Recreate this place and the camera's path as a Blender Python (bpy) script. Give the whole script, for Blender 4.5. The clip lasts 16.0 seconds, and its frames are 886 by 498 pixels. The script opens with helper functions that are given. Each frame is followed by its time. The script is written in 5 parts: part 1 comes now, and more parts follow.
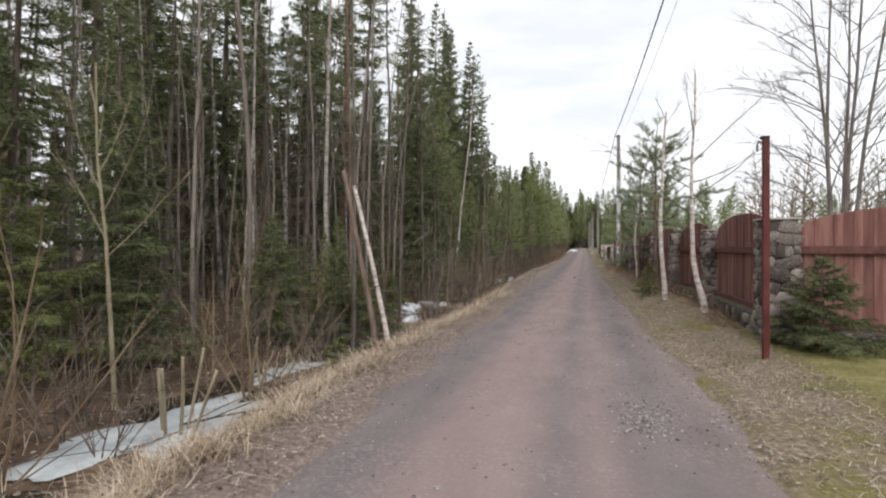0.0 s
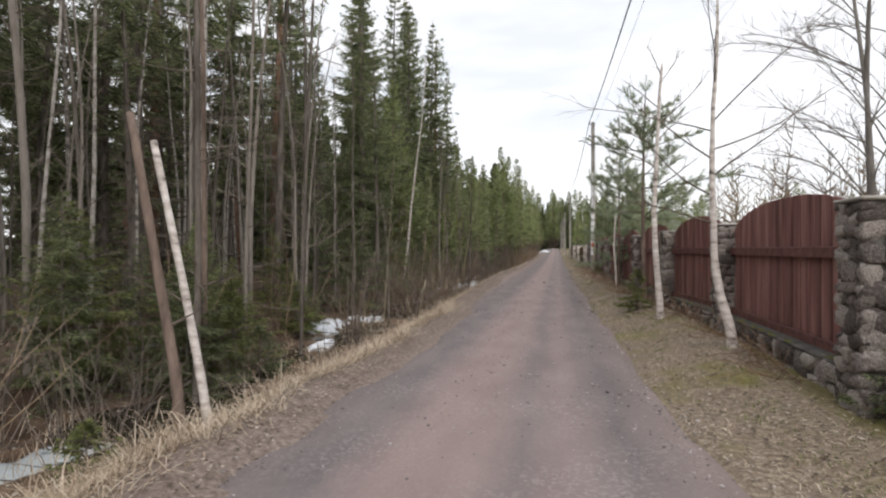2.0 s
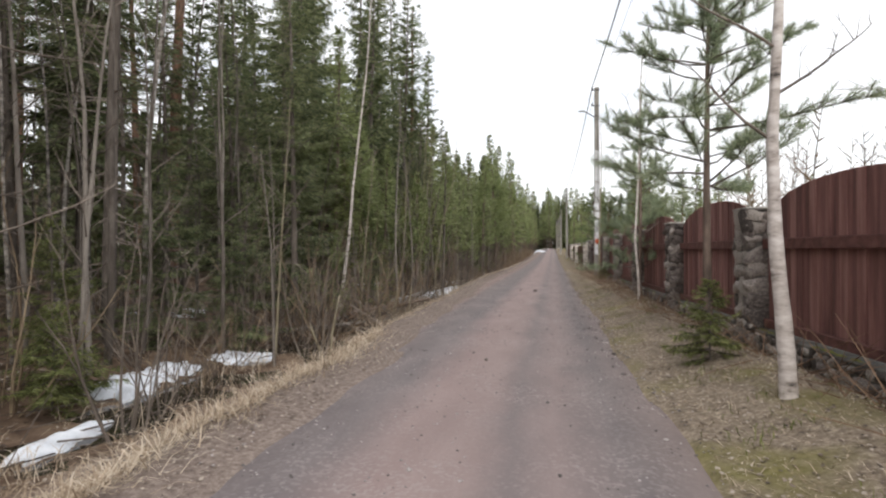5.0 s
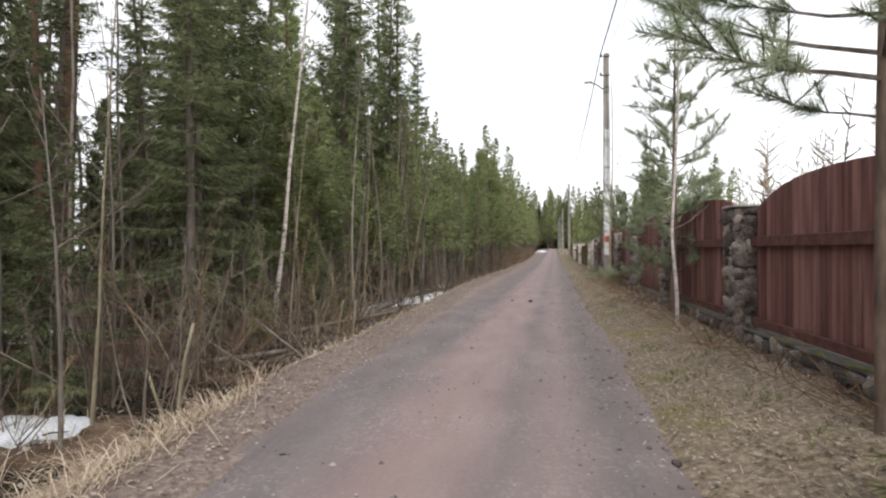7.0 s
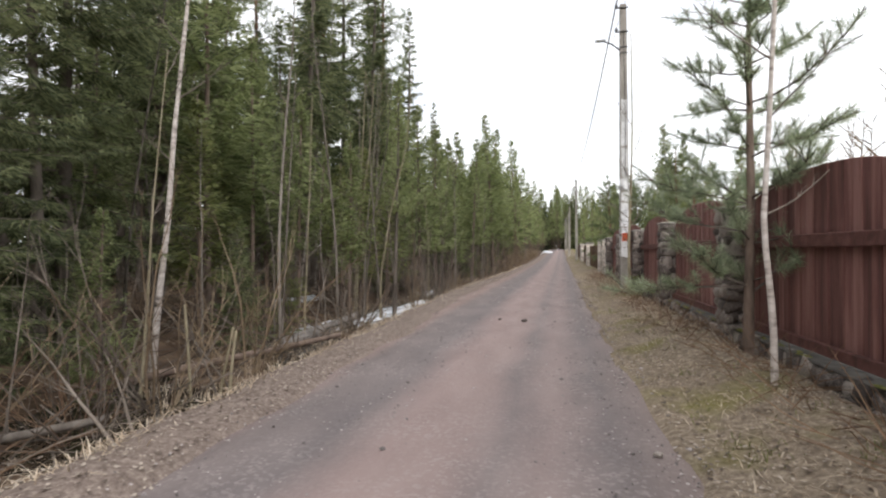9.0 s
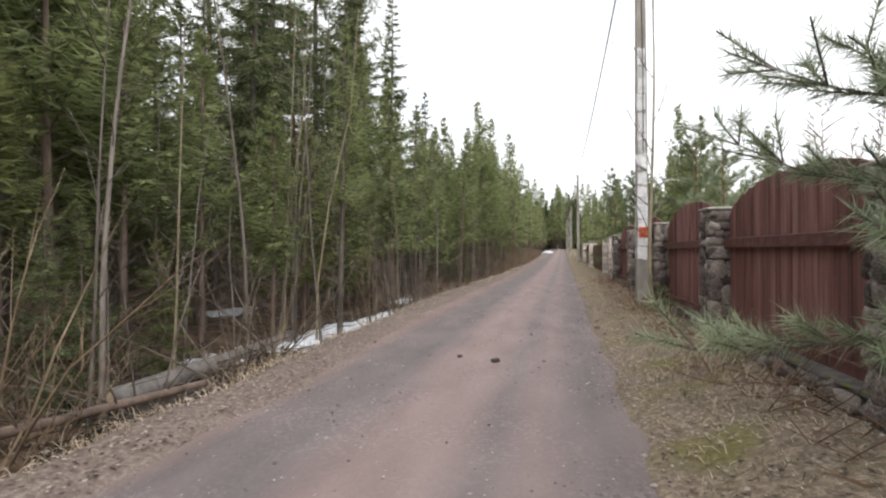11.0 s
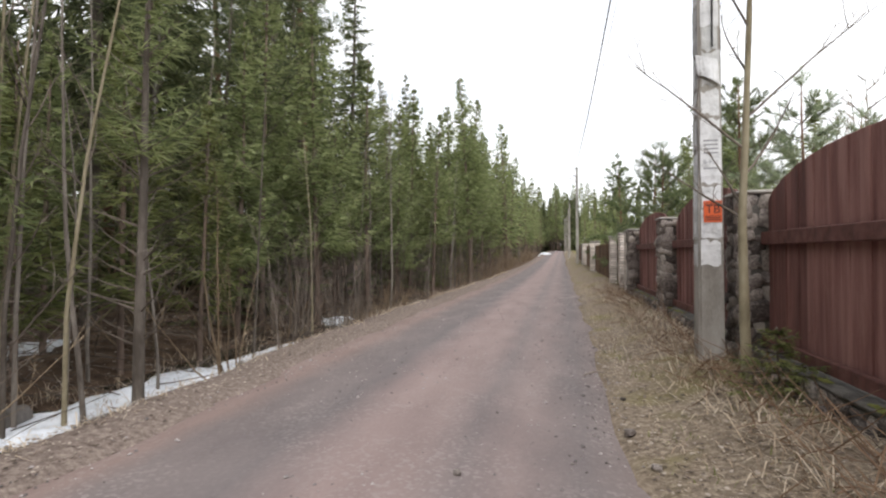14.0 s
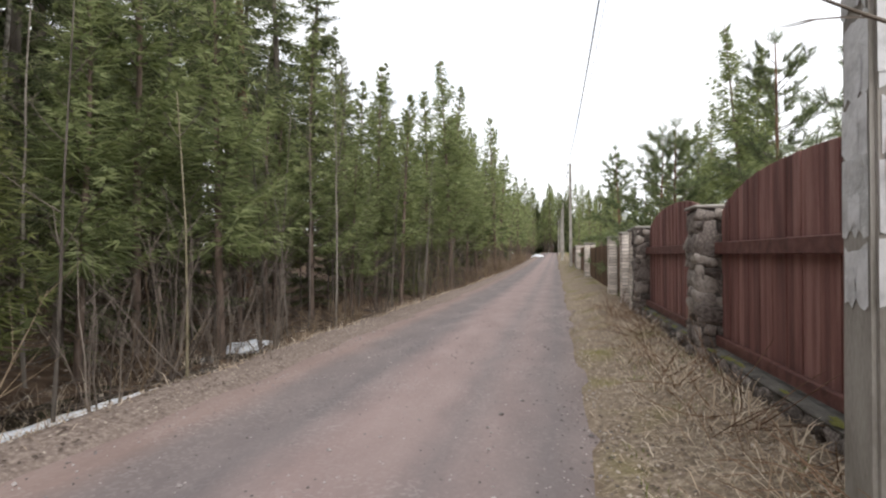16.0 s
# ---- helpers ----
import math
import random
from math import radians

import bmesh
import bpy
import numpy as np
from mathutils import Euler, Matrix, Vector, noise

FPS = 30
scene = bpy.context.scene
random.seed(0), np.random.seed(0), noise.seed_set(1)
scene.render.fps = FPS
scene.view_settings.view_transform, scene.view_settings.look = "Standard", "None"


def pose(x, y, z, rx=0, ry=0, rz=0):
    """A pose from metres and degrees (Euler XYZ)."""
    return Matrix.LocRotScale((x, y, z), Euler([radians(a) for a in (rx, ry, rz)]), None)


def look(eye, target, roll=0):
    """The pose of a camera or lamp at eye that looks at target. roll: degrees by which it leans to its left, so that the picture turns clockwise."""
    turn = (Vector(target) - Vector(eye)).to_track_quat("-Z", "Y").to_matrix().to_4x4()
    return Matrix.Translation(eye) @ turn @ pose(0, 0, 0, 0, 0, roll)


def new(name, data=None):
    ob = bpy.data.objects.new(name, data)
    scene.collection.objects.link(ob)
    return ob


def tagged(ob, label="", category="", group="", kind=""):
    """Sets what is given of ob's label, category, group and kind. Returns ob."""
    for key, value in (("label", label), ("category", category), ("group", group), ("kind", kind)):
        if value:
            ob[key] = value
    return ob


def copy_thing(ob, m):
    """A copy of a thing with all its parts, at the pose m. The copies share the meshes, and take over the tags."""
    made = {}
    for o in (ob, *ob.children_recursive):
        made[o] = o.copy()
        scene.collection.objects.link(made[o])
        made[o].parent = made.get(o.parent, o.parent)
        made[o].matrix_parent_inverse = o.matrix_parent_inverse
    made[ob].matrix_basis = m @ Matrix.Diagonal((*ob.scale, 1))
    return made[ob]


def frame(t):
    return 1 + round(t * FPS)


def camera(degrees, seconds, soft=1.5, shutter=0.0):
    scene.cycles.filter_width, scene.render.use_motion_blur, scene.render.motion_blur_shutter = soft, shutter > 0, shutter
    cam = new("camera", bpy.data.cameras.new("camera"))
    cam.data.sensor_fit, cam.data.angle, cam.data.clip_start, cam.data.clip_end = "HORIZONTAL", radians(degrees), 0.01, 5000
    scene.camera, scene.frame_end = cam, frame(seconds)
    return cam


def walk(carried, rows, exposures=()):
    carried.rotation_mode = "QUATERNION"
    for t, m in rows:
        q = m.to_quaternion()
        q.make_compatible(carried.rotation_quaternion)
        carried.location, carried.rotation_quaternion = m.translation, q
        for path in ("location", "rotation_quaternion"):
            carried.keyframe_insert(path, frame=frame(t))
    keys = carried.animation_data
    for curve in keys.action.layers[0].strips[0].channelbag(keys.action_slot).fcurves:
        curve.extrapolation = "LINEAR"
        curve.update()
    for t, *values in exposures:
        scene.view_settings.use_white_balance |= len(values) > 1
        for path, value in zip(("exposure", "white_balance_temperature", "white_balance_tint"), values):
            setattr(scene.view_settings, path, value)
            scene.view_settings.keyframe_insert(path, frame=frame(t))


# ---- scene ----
cam = camera(79.8, 16.0, soft=2.2)
METRES, EYE, TILT, LEAN, TURN = 29.0, 1.41, 0.0, 0.0, 15.0
ROWS = [
    (0.0, 0.0, 0.0, 0.0, 0.0, 0.0, 0.0),
    (0.5, 0.0085, 0.0306, -0.0002, -0.13, 0.04, 0.05),
    (1.0, 0.018, 0.0626, 0.0, -0.31, 0.01, 0.03),
    (1.5, 0.0277, 0.0927, 0.0, -1.74, 0.08, 0.06),
    (2.0, 0.0353, 0.1229, 0.0004, -2.83, 0.07, -0.01),
    (2.5, 0.0427, 0.1527, 0.0003, -3.45, 0.1, 0.01),
    (3.0, 0.0513, 0.1847, 0.0002, -3.27, 0.05, -0.01),
    (3.5, 0.0604, 0.2155, 0.0001, -3.45, 0.1, 0.04),
    (4.0, 0.0692, 0.2468, -0.0009, -3.41, 0.1, 0.06),
    (6.5, 0.1107, 0.4005, -0.0035, -3.09, 0.2, 0.34),
    (7.0, 0.12, 0.4311, -0.0036, -3.06, 0.18, 0.25),
    (7.5, 0.1268, 0.4618, -0.004, -2.65, 0.21, 0.17),
    (8.0, 0.1353, 0.4914, -0.0033, -2.52, 0.2, 0.19),
    (8.5, 0.1434, 0.521, -0.0039, -2.23, 0.23, 0.24),
    (9.0, 0.1547, 0.5502, -0.0033, -2.34, 0.25, 0.29),
    (9.5, 0.1646, 0.5805, -0.0031, -2.07, 0.25, 0.29),
    (10.0, 0.1754, 0.6096, -0.003, -2.46, 0.25, 0.33),
    (12.5, 0.2125, 0.7595, -0.0041, -1.58, 0.32, 0.32),
    (13.0, 0.2219, 0.7886, -0.0043, -1.72, 0.41, 0.41),
    (13.5, 0.2316, 0.8195, -0.0044, -1.73, 0.41, 0.35),
    (14.0, 0.2418, 0.8489, -0.0046, -2.3, 0.46, 0.37),
    (14.5, 0.2506, 0.8782, -0.0034, -2.3, 0.45, 0.28),
    (15.0, 0.2596, 0.9058, -0.0034, -2.55, 0.56, 0.22),
    (15.5, 0.2665, 0.9338, -0.0029, -2.58, 0.52, 0.13),
    (16.0, 0.2773, 0.9594, -0.0024, -2.88, 0.6, 0.22),
]
walk(cam, [(t, pose(0, 0, EYE, TILT, LEAN, TURN) @ pose(METRES * x, METRES * y, METRES * z, 90 + pitch, roll, yaw)) for t, x, y, z, yaw, pitch, roll in ROWS],
     [(0.0, -0.12), (3.5, -0.05), (6.5, 0.15), (16.0, 0.24)])

# ---------------------------------------------------------------- light
world = bpy.data.worlds.new("overcast_sky")
scene.world = world
world.use_nodes = True
wn, wl = world.node_tree.nodes, world.node_tree.links
wn.clear()
w_out = wn.new("ShaderNodeOutputWorld")
w_bg = wn.new("ShaderNodeBackground")
w_sky = wn.new("ShaderNodeTexSky")
w_sky.sky_type, w_sky.sun_disc = "NISHITA", False
w_sky.sun_elevation, w_sky.sun_rotation = radians(52), radians(165)
w_sky.dust_density = 3.0
w_co = wn.new("ShaderNodeTexCoord")
w_map = wn.new("ShaderNodeMapping")
w_map.inputs["Scale"].default_value = (1.0, 1.0, 4.5)
w_no = wn.new("ShaderNodeTexNoise")
w_no.inputs["Scale"].default_value, w_no.inputs["Detail"].default_value = 2.6, 6.0
w_ramp = wn.new("ShaderNodeValToRGB")
w_ramp.color_ramp.elements[0].position, w_ramp.color_ramp.elements[0].color = 0.33, (9.3, 9.6, 10.2, 1)
w_ramp.color_ramp.elements[1].position, w_ramp.color_ramp.elements[1].color = 0.47, (10.9, 10.9, 11.1, 1)
w_mix = wn.new("ShaderNodeMix")
w_mix.data_type = "RGBA"
w_mix.inputs["Factor"].default_value = 0.86
wl.new(w_co.outputs["Generated"], w_map.inputs["Vector"])
wl.new(w_map.outputs["Vector"], w_no.inputs["Vector"])
wl.new(w_no.outputs["Fac"], w_ramp.inputs["Fac"])
wl.new(w_sky.outputs["Color"], w_mix.inputs["A"])
wl.new(w_ramp.outputs["Color"], w_mix.inputs["B"])
wl.new(w_mix.outputs["Result"], w_bg.inputs["Color"])
w_bg.inputs["Strength"].default_value = 0.12
wl.new(w_bg.outputs["Background"], w_out.inputs["Surface"])

sun = new("sun", bpy.data.lights.new("sun", "SUN"))
sun.data.energy, sun.data.angle, sun.data.color = 1.35, radians(25), (1.0, 0.97, 0.94)
sun.matrix_world = look((9, -22, 36), (0, 12, 0))


# ---------------------------------------------------------------- materials
def surface(name, colours, scale=6.0, rough=0.9, bump=0.3, fine=60.0, metal=0.0, island=0.0, piece=0.0, stretch=(1, 1, 1), detail=6.0, spec=0.3):
    """A worn surface: two scales of noise between the colours, with relief; island and piece vary leaf from leaf and piece from piece."""
    m = bpy.data.materials.new(name)
    m.use_nodes = True
    n, k = m.node_tree.nodes, m.node_tree.links
    b = n["Principled BSDF"]
    co = n.new("ShaderNodeTexCoord")
    mp = n.new("ShaderNodeMapping")
    mp.inputs["Scale"].default_value = stretch
    k.new(co.outputs["Object"], mp.inputs["Vector"])
    a = n.new("ShaderNodeTexNoise")
    a.inputs["Scale"].default_value, a.inputs["Detail"].default_value = scale, detail
    f = n.new("ShaderNodeTexNoise")
    f.inputs["Scale"].default_value, f.inputs["Detail"].default_value = fine, 3.0
    k.new(mp.outputs["Vector"], a.inputs["Vector"])
    k.new(mp.outputs["Vector"], f.inputs["Vector"])
    add = n.new("ShaderNodeMath")
    add.operation = "MULTIPLY_ADD"
    add.inputs[1].default_value = 0.35
    k.new(f.outputs["Fac"], add.inputs[0])
    sub = n.new("ShaderNodeMath")
    sub.operation = "MULTIPLY_ADD"
    sub.inputs[1].default_value, sub.inputs[2].default_value = 1.3, -0.32
    k.new(a.outputs["Fac"], sub.inputs[0])
    k.new(sub.outputs[0], add.inputs[2])
    last = add.outputs[0]
    if island or piece:
        if island:
            r = n.new("ShaderNodeNewGeometry").outputs["Random Per Island"]
        else:
            r = n.new("ShaderNodeObjectInfo").outputs["Random"]
        v = n.new("ShaderNodeMath")
        v.operation = "MULTIPLY_ADD"
        v.inputs[1].default_value = island or piece
        k.new(r, v.inputs[0])
        c = n.new("ShaderNodeMath")
        c.operation = "SUBTRACT"
        c.inputs[1].default_value = 0.5 * (island or piece)
        k.new(last, c.inputs[0])
        k.new(c.outputs[0], v.inputs[2])
        last = v.outputs[0]
    ramp = n.new("ShaderNodeValToRGB")
    e = ramp.color_ramp.elements
    while len(e) < len(colours):
        e.new(0.5)
    for i, c in enumerate(colours):
        e[i].position = 0.2 + 0.6 * i / max(1, len(colours) - 1)
        e[i].color = (*c, 1)
    k.new(last, ramp.inputs["Fac"])
    k.new(ramp.outputs["Color"], b.inputs["Base Color"])
    b.inputs["Roughness"].default_value, b.inputs["Metallic"].default_value = rough, metal
    b.inputs["Specular IOR Level"].default_value = spec
    if bump:
        bp = n.new("ShaderNodeBump")
        bp.inputs["Strength"].default_value, bp.inputs["Distance"].default_value = bump, 0.02
        k.new(add.outputs[0], bp.inputs["Height"])
        k.new(bp.outputs["Normal"], b.inputs["Normal"])
    return m


def leafy(name, colours, island=0.9, through_light=0.45):
    m = surface(name, colours, 0.8, 0.7, 0.0, 9.0, island=island, spec=0.25)
    n, k = m.node_tree.nodes, m.node_tree.links
    b, out = n["Principled BSDF"], n["Material Output"]
    t = n.new("ShaderNodeBsdfTranslucent")
    src = b.inputs["Base Color"].links[0].from_socket
    k.new(src, t.inputs["Color"])
    mix = n.new("ShaderNodeMixShader")
    mix.inputs["Fac"].default_value = through_light
    k.new(b.outputs["BSDF"], mix.inputs[1])
    k.new(t.outputs["BSDF"], mix.inputs[2])
    k.new(mix.outputs["Shader"], out.inputs["Surface"])
    return m


def ground_surface():
    """Forest floor, straw verge and mossy grass, mixed by patches."""
    m = surface("ground_litter", [(0.045, 0.03, 0.022), (0.115, 0.078, 0.055), (0.21, 0.15, 0.105)], 3.0, 1.0, 0.9, 38.0, spec=0.1)
    n, k = m.node_tree.nodes, m.node_tree.links
    b = n["Principled BSDF"]
    litter = b.inputs["Base Color"].links[0].from_socket
    co = n.new("ShaderNodeTexCoord")
    sp = n.new("ShaderNodeSeparateXYZ")
    k.new(co.outputs["Object"], sp.inputs["Vector"])

    def band(lo, hi, edge):
        """1 where x lies between lo and hi, with ragged edges."""
        no = n.new("ShaderNodeTexNoise")
        no.inputs["Scale"].default_value, no.inputs["Detail"].default_value = 1.1, 5.0
        k.new(co.outputs["Object"], no.inputs["Vector"])
        w = n.new("ShaderNodeMath")
        w.operation = "MULTIPLY_ADD"
        w.inputs[1].default_value, w.inputs[2].default_value = edge, -0.5 * edge
        k.new(no.outputs["Fac"], w.inputs[0])
        x = n.new("ShaderNodeMath")
        x.operation = "ADD"
        k.new(sp.outputs["X"], x.inputs[0])
        k.new(w.outputs[0], x.inputs[1])
        res = []
        for at, way in ((lo, 1), (hi, -1)):
            r = n.new("ShaderNodeMapRange")
            r.interpolation_type = "SMOOTHSTEP"
            r.inputs["From Min"].default_value, r.inputs["From Max"].default_value = at - 0.25 * way, at + 0.25 * way
            k.new(x.outputs[0], r.inputs["Value"])
            res.append(r.outputs["Result"])
        p = n.new("ShaderNodeMath")
        p.operation = "MULTIPLY"
        k.new(res[0], p.inputs[0])
        k.new(res[1], p.inputs[1])
        return p.outputs[0]

    def layer(under, fac, cols, scale):
        no = n.new("ShaderNodeTexNoise")
        no.inputs["Scale"].default_value, no.inputs["Detail"].default_value = scale, 8.0
        no.inputs["Roughness"].default_value = 0.75
        k.new(co.outputs["Object"], no.inputs["Vector"])
        rp = n.new("ShaderNodeValToRGB")
        for i, c in enumerate(cols):
            if i > 1:
                rp.color_ramp.elements.new(0.5)
        for i, c in enumerate(cols):
            rp.color_ramp.elements[i].position = 0.32 + 0.36 * i / (len(cols) - 1)
            rp.color_ramp.elements[i].color = (*c, 1)
        k.new(no.outputs["Fac"], rp.inputs["Fac"])
        mx = n.new("ShaderNodeMix")
        mx.data_type = "RGBA"
        k.new(fac, mx.inputs["Factor"])
        k.new(under, mx.inputs["A"])
        k.new(rp.outputs["Color"], mx.inputs["B"])
        return mx.outputs["Result"]

    straw = layer(litter, band(-3.7, -1.0, 0.9), [(0.105, 0.08, 0.069), (0.21, 0.165, 0.142), (0.34, 0.285, 0.24)], 22.0)
    verge = layer(straw, band(0.7, 2.45, 0.5), [(0.09, 0.068, 0.052), (0.22, 0.175, 0.132), (0.4, 0.335, 0.255)], 20.0)
    lawn = layer(verge, band(2.5, 60.0, 0.3), [(0.13, 0.115, 0.05), (0.22, 0.2, 0.08), (0.3, 0.25, 0.14)], 5.0)
    # moss in patches on the verge by the fence
    no = n.new("ShaderNodeTexNoise")
    no.inputs["Scale"].default_value, no.inputs["Detail"].default_value = 0.9, 4.0
    k.new(co.outputs["Object"], no.inputs["Vector"])
    r = n.new("ShaderNodeMapRange")
    r.inputs["From Min"].default_value, r.inputs["From Max"].default_value = 0.5, 0.64
    k.new(no.outputs["Fac"], r.inputs["Value"])
    both = n.new("ShaderNodeMath")
    both.operation = "MULTIPLY"
    k.new(r.outputs["Result"], both.inputs[0])
    k.new(band(0.9, 6.0, 0.6), both.inputs[1])
    moss = layer(lawn, both.outputs[0], [(0.1, 0.092, 0.035), (0.18, 0.16, 0.065), (0.25, 0.21, 0.11)], 22.0)
    k.new(moss, b.inputs["Base Color"])
    return m


def road_surface():
    """Packed gravel: a pink middle, two greyer wheel tracks, brown crumbling edges, pale chips of stone."""
    m = surface("road_gravel", [(0.14, 0.115, 0.11), (0.27, 0.215, 0.2), (0.4, 0.325, 0.3)], 1.6, 0.92, 0.7, 34.0, spec=0.2, stretch=(1.6, 0.5, 1))
    n, k = m.node_tree.nodes, m.node_tree.links
    b = n["Principled BSDF"]
    base = b.inputs["Base Color"].links[0].from_socket
    co = n.new("ShaderNodeTexCoord")
    sp = n.new("ShaderNodeSeparateXYZ")
    k.new(co.outputs["Object"], sp.inputs["Vector"])
    no = n.new("ShaderNodeTexNoise")
    no.inputs["Scale"].default_value, no.inputs["Detail"].default_value = 0.7, 7.0
    no.inputs["Roughness"].default_value = 0.7
    k.new(co.outputs["Object"], no.inputs["Vector"])
    x = n.new("ShaderNodeMath")
    x.operation = "MULTIPLY_ADD"
    x.inputs[1].default_value = 0.5
    k.new(no.outputs["Fac"], x.inputs[0])
    k.new(sp.outputs["X"], x.inputs[2])
    rp = n.new("ShaderNodeValToRGB")
    cols = [(0.0, (0.24, 0.17, 0.15)), (0.09, (0.15, 0.128, 0.126)), (0.27, (0.142, 0.127, 0.13)), (0.41, (0.28, 0.207, 0.196)), (0.55, (0.265, 0.2, 0.19)),
            (0.63, (0.18, 0.152, 0.152)), (0.72, (0.24, 0.187, 0.18)), (0.85, (0.147, 0.131, 0.133)), (1.0, (0.2, 0.158, 0.146))]
    while len(rp.color_ramp.elements) < len(cols):
        rp.color_ramp.elements.new(0.5)
    for e, (at, c) in zip(rp.color_ramp.elements, cols):
        e.position, e.color = at, (*c, 1)
    r = n.new("ShaderNodeMapRange")
    r.inputs["From Min"].default_value, r.inputs["From Max"].default_value = -2.1, 1.3
    k.new(x.outputs[0], r.inputs["Value"])
    k.new(r.outputs["Result"], rp.inputs["Fac"])
    mx = n.new("ShaderNodeMix")
    mx.data_type = "RGBA"
    mx.inputs["Factor"].default_value = 0.75
    k.new(base, mx.inputs["A"])
    k.new(rp.outputs["Color"], mx.inputs["B"])
    # small stones set in the surface
    vo = n.new("ShaderNodeTexVoronoi")
    vo.inputs["Scale"].default_value = 42.0
    k.new(co.outputs["Object"], vo.inputs["Vector"])
    g = n.new("ShaderNodeMapRange")
    g.inputs["From Min"].default_value, g.inputs["From Max"].default_value = 0.6, 0.95
    g.inputs["To Max"].default_value = 0.32
    sep = n.new("ShaderNodeSeparateColor")
    k.new(vo.outputs["Color"], sep.inputs["Color"])
    k.new(sep.outputs["Red"], g.inputs["Value"])
    m2 = n.new("ShaderNodeMix")
    m2.data_type = "RGBA"
    pa = n.new("ShaderNodeTexNoise")
    pa.inputs["Scale"].default_value, pa.inputs["Detail"].default_value = 1.1, 6.0
    k.new(co.outputs["Object"], pa.inputs["Vector"])
    pr = n.new("ShaderNodeMapRange")
    pr.inputs["From Min"].default_value, pr.inputs["From Max"].default_value = 0.45, 0.62
    pr.inputs["To Min"].default_value = 0.25
    k.new(pa.outputs["Fac"], pr.inputs["Value"])
    pm = n.new("ShaderNodeMath")
    pm.operation = "MULTIPLY"
    k.new(g.outputs["Result"], pm.inputs[0])
    k.new(pr.outputs["Result"], pm.inputs[1])
    k.new(pm.outputs[0], m2.inputs["Factor"])
    k.new(mx.outputs["Result"], m2.inputs["A"])
    m2.inputs["B"].default_value = (0.4, 0.355, 0.335, 1)
    k.new(m2.outputs["Result"], b.inputs["Base Color"])
    return m


GROUND = ground_surface()
ROAD = road_surface()
STRAW = leafy("dry_straw", [(0.28, 0.205, 0.14), (0.48, 0.38, 0.275), (0.66, 0.56, 0.44)], 0.8, 0.15)
LEAF_LITTER = leafy("dead_leaves", [(0.08, 0.06, 0.049), (0.22, 0.172, 0.137), (0.43, 0.37, 0.31)], 0.95, 0.1)
GREEN_GRASS = leafy("new_grass", [(0.1, 0.12, 0.03), (0.2, 0.22, 0.06)], 0.8, 0.2)
SPRUCE = leafy("spruce_needles", [(0.07, 0.085, 0.044), (0.165, 0.19, 0.095), (0.28, 0.305, 0.155)], 0.9, 0.55)
SPRUCE_BRIGHT = leafy("young_spruce_needles", [(0.1, 0.115, 0.045), (0.195, 0.22, 0.08), (0.3, 0.32, 0.13)], 0.9, 0.55)
PINE = leafy("pine_needles", [(0.1, 0.13, 0.065), (0.2, 0.245, 0.12), (0.32, 0.37, 0.19)], 0.9, 0.55)
PINE_BLUE = leafy("pale_pine_needles", [(0.2, 0.25, 0.155), (0.36, 0.42, 0.27), (0.53, 0.58, 0.41)], 0.9, 0.6)
BRIGHT_PINE = leafy("sunny_pine_needles", [(0.14, 0.17, 0.075), (0.255, 0.3, 0.13), (0.38, 0.42, 0.2)], 0.9, 0.55)
BARK_DARK = surface("dark_bark", [(0.065, 0.052, 0.0429), (0.13, 0.108, 0.091), (0.221, 0.189, 0.163)], 7, 0.95, 0.8, 40, stretch=(1, 1, 0.25))
BARK_GREY = surface("grey_bark", [(0.085, 0.07, 0.058), (0.17, 0.145, 0.124), (0.27, 0.238, 0.206)], 6, 0.9, 0.5, 40, stretch=(1, 1, 0.3), piece=0.5)
BARK_PINE = surface("orange_pine_bark", [(0.1, 0.06, 0.045), (0.21, 0.12, 0.08), (0.31, 0.18, 0.12)], 5, 0.95, 0.8, 30, stretch=(1, 1, 0.35))
BARK_BIRCH = surface("birch_bark", [(0.06, 0.05, 0.045), (0.46, 0.4, 0.36), (0.64, 0.58, 0.54), (0.76, 0.71, 0.67)], 5, 0.8, 0.4, 26, stretch=(1, 1, 2.6))
BARK_DULL = surface("dull_birch_bark", [(0.07, 0.06, 0.055), (0.21, 0.185, 0.16), (0.34, 0.305, 0.275), (0.46, 0.42, 0.385)], 5, 0.85, 0.4, 26, stretch=(1, 1, 2.0), piece=0.3)
BARK_BROWN = surface("brown_pine_bark", [(0.085, 0.064, 0.052), (0.18, 0.132, 0.106), (0.28, 0.21, 0.17)], 6, 0.95, 0.8, 34, stretch=(1, 1, 0.3))
BARK_YELLOW = surface("yellow_green_bark", [(0.16, 0.132, 0.085), (0.28, 0.24, 0.16), (0.38, 0.335, 0.24)], 6, 0.8, 0.3, 40, stretch=(1, 1, 0.4))
TWIG = surface("bare_twigs", [(0.075, 0.06, 0.049), (0.15, 0.122, 0.1), (0.26, 0.217, 0.182)], 2, 0.9, 0.0, 20, piece=0.4)
TWIG_RED = surface("reddish_twigs", [(0.1, 0.07, 0.045), (0.2, 0.145, 0.095), (0.33, 0.255, 0.17)], 2, 0.9, 0.0, 20, piece=0.4)
SNOW = surface("old_snow", [(0.5, 0.52, 0.55), (0.74, 0.77, 0.82), (0.86, 0.88, 0.92)], 5, 0.6, 0.6, 40)
ICE = surface("grey_ditch_ice", [(0.36, 0.4, 0.42), (0.5, 0.54, 0.56), (0.64, 0.67, 0.67)], 3, 0.22, 0.15, 18, spec=0.5)
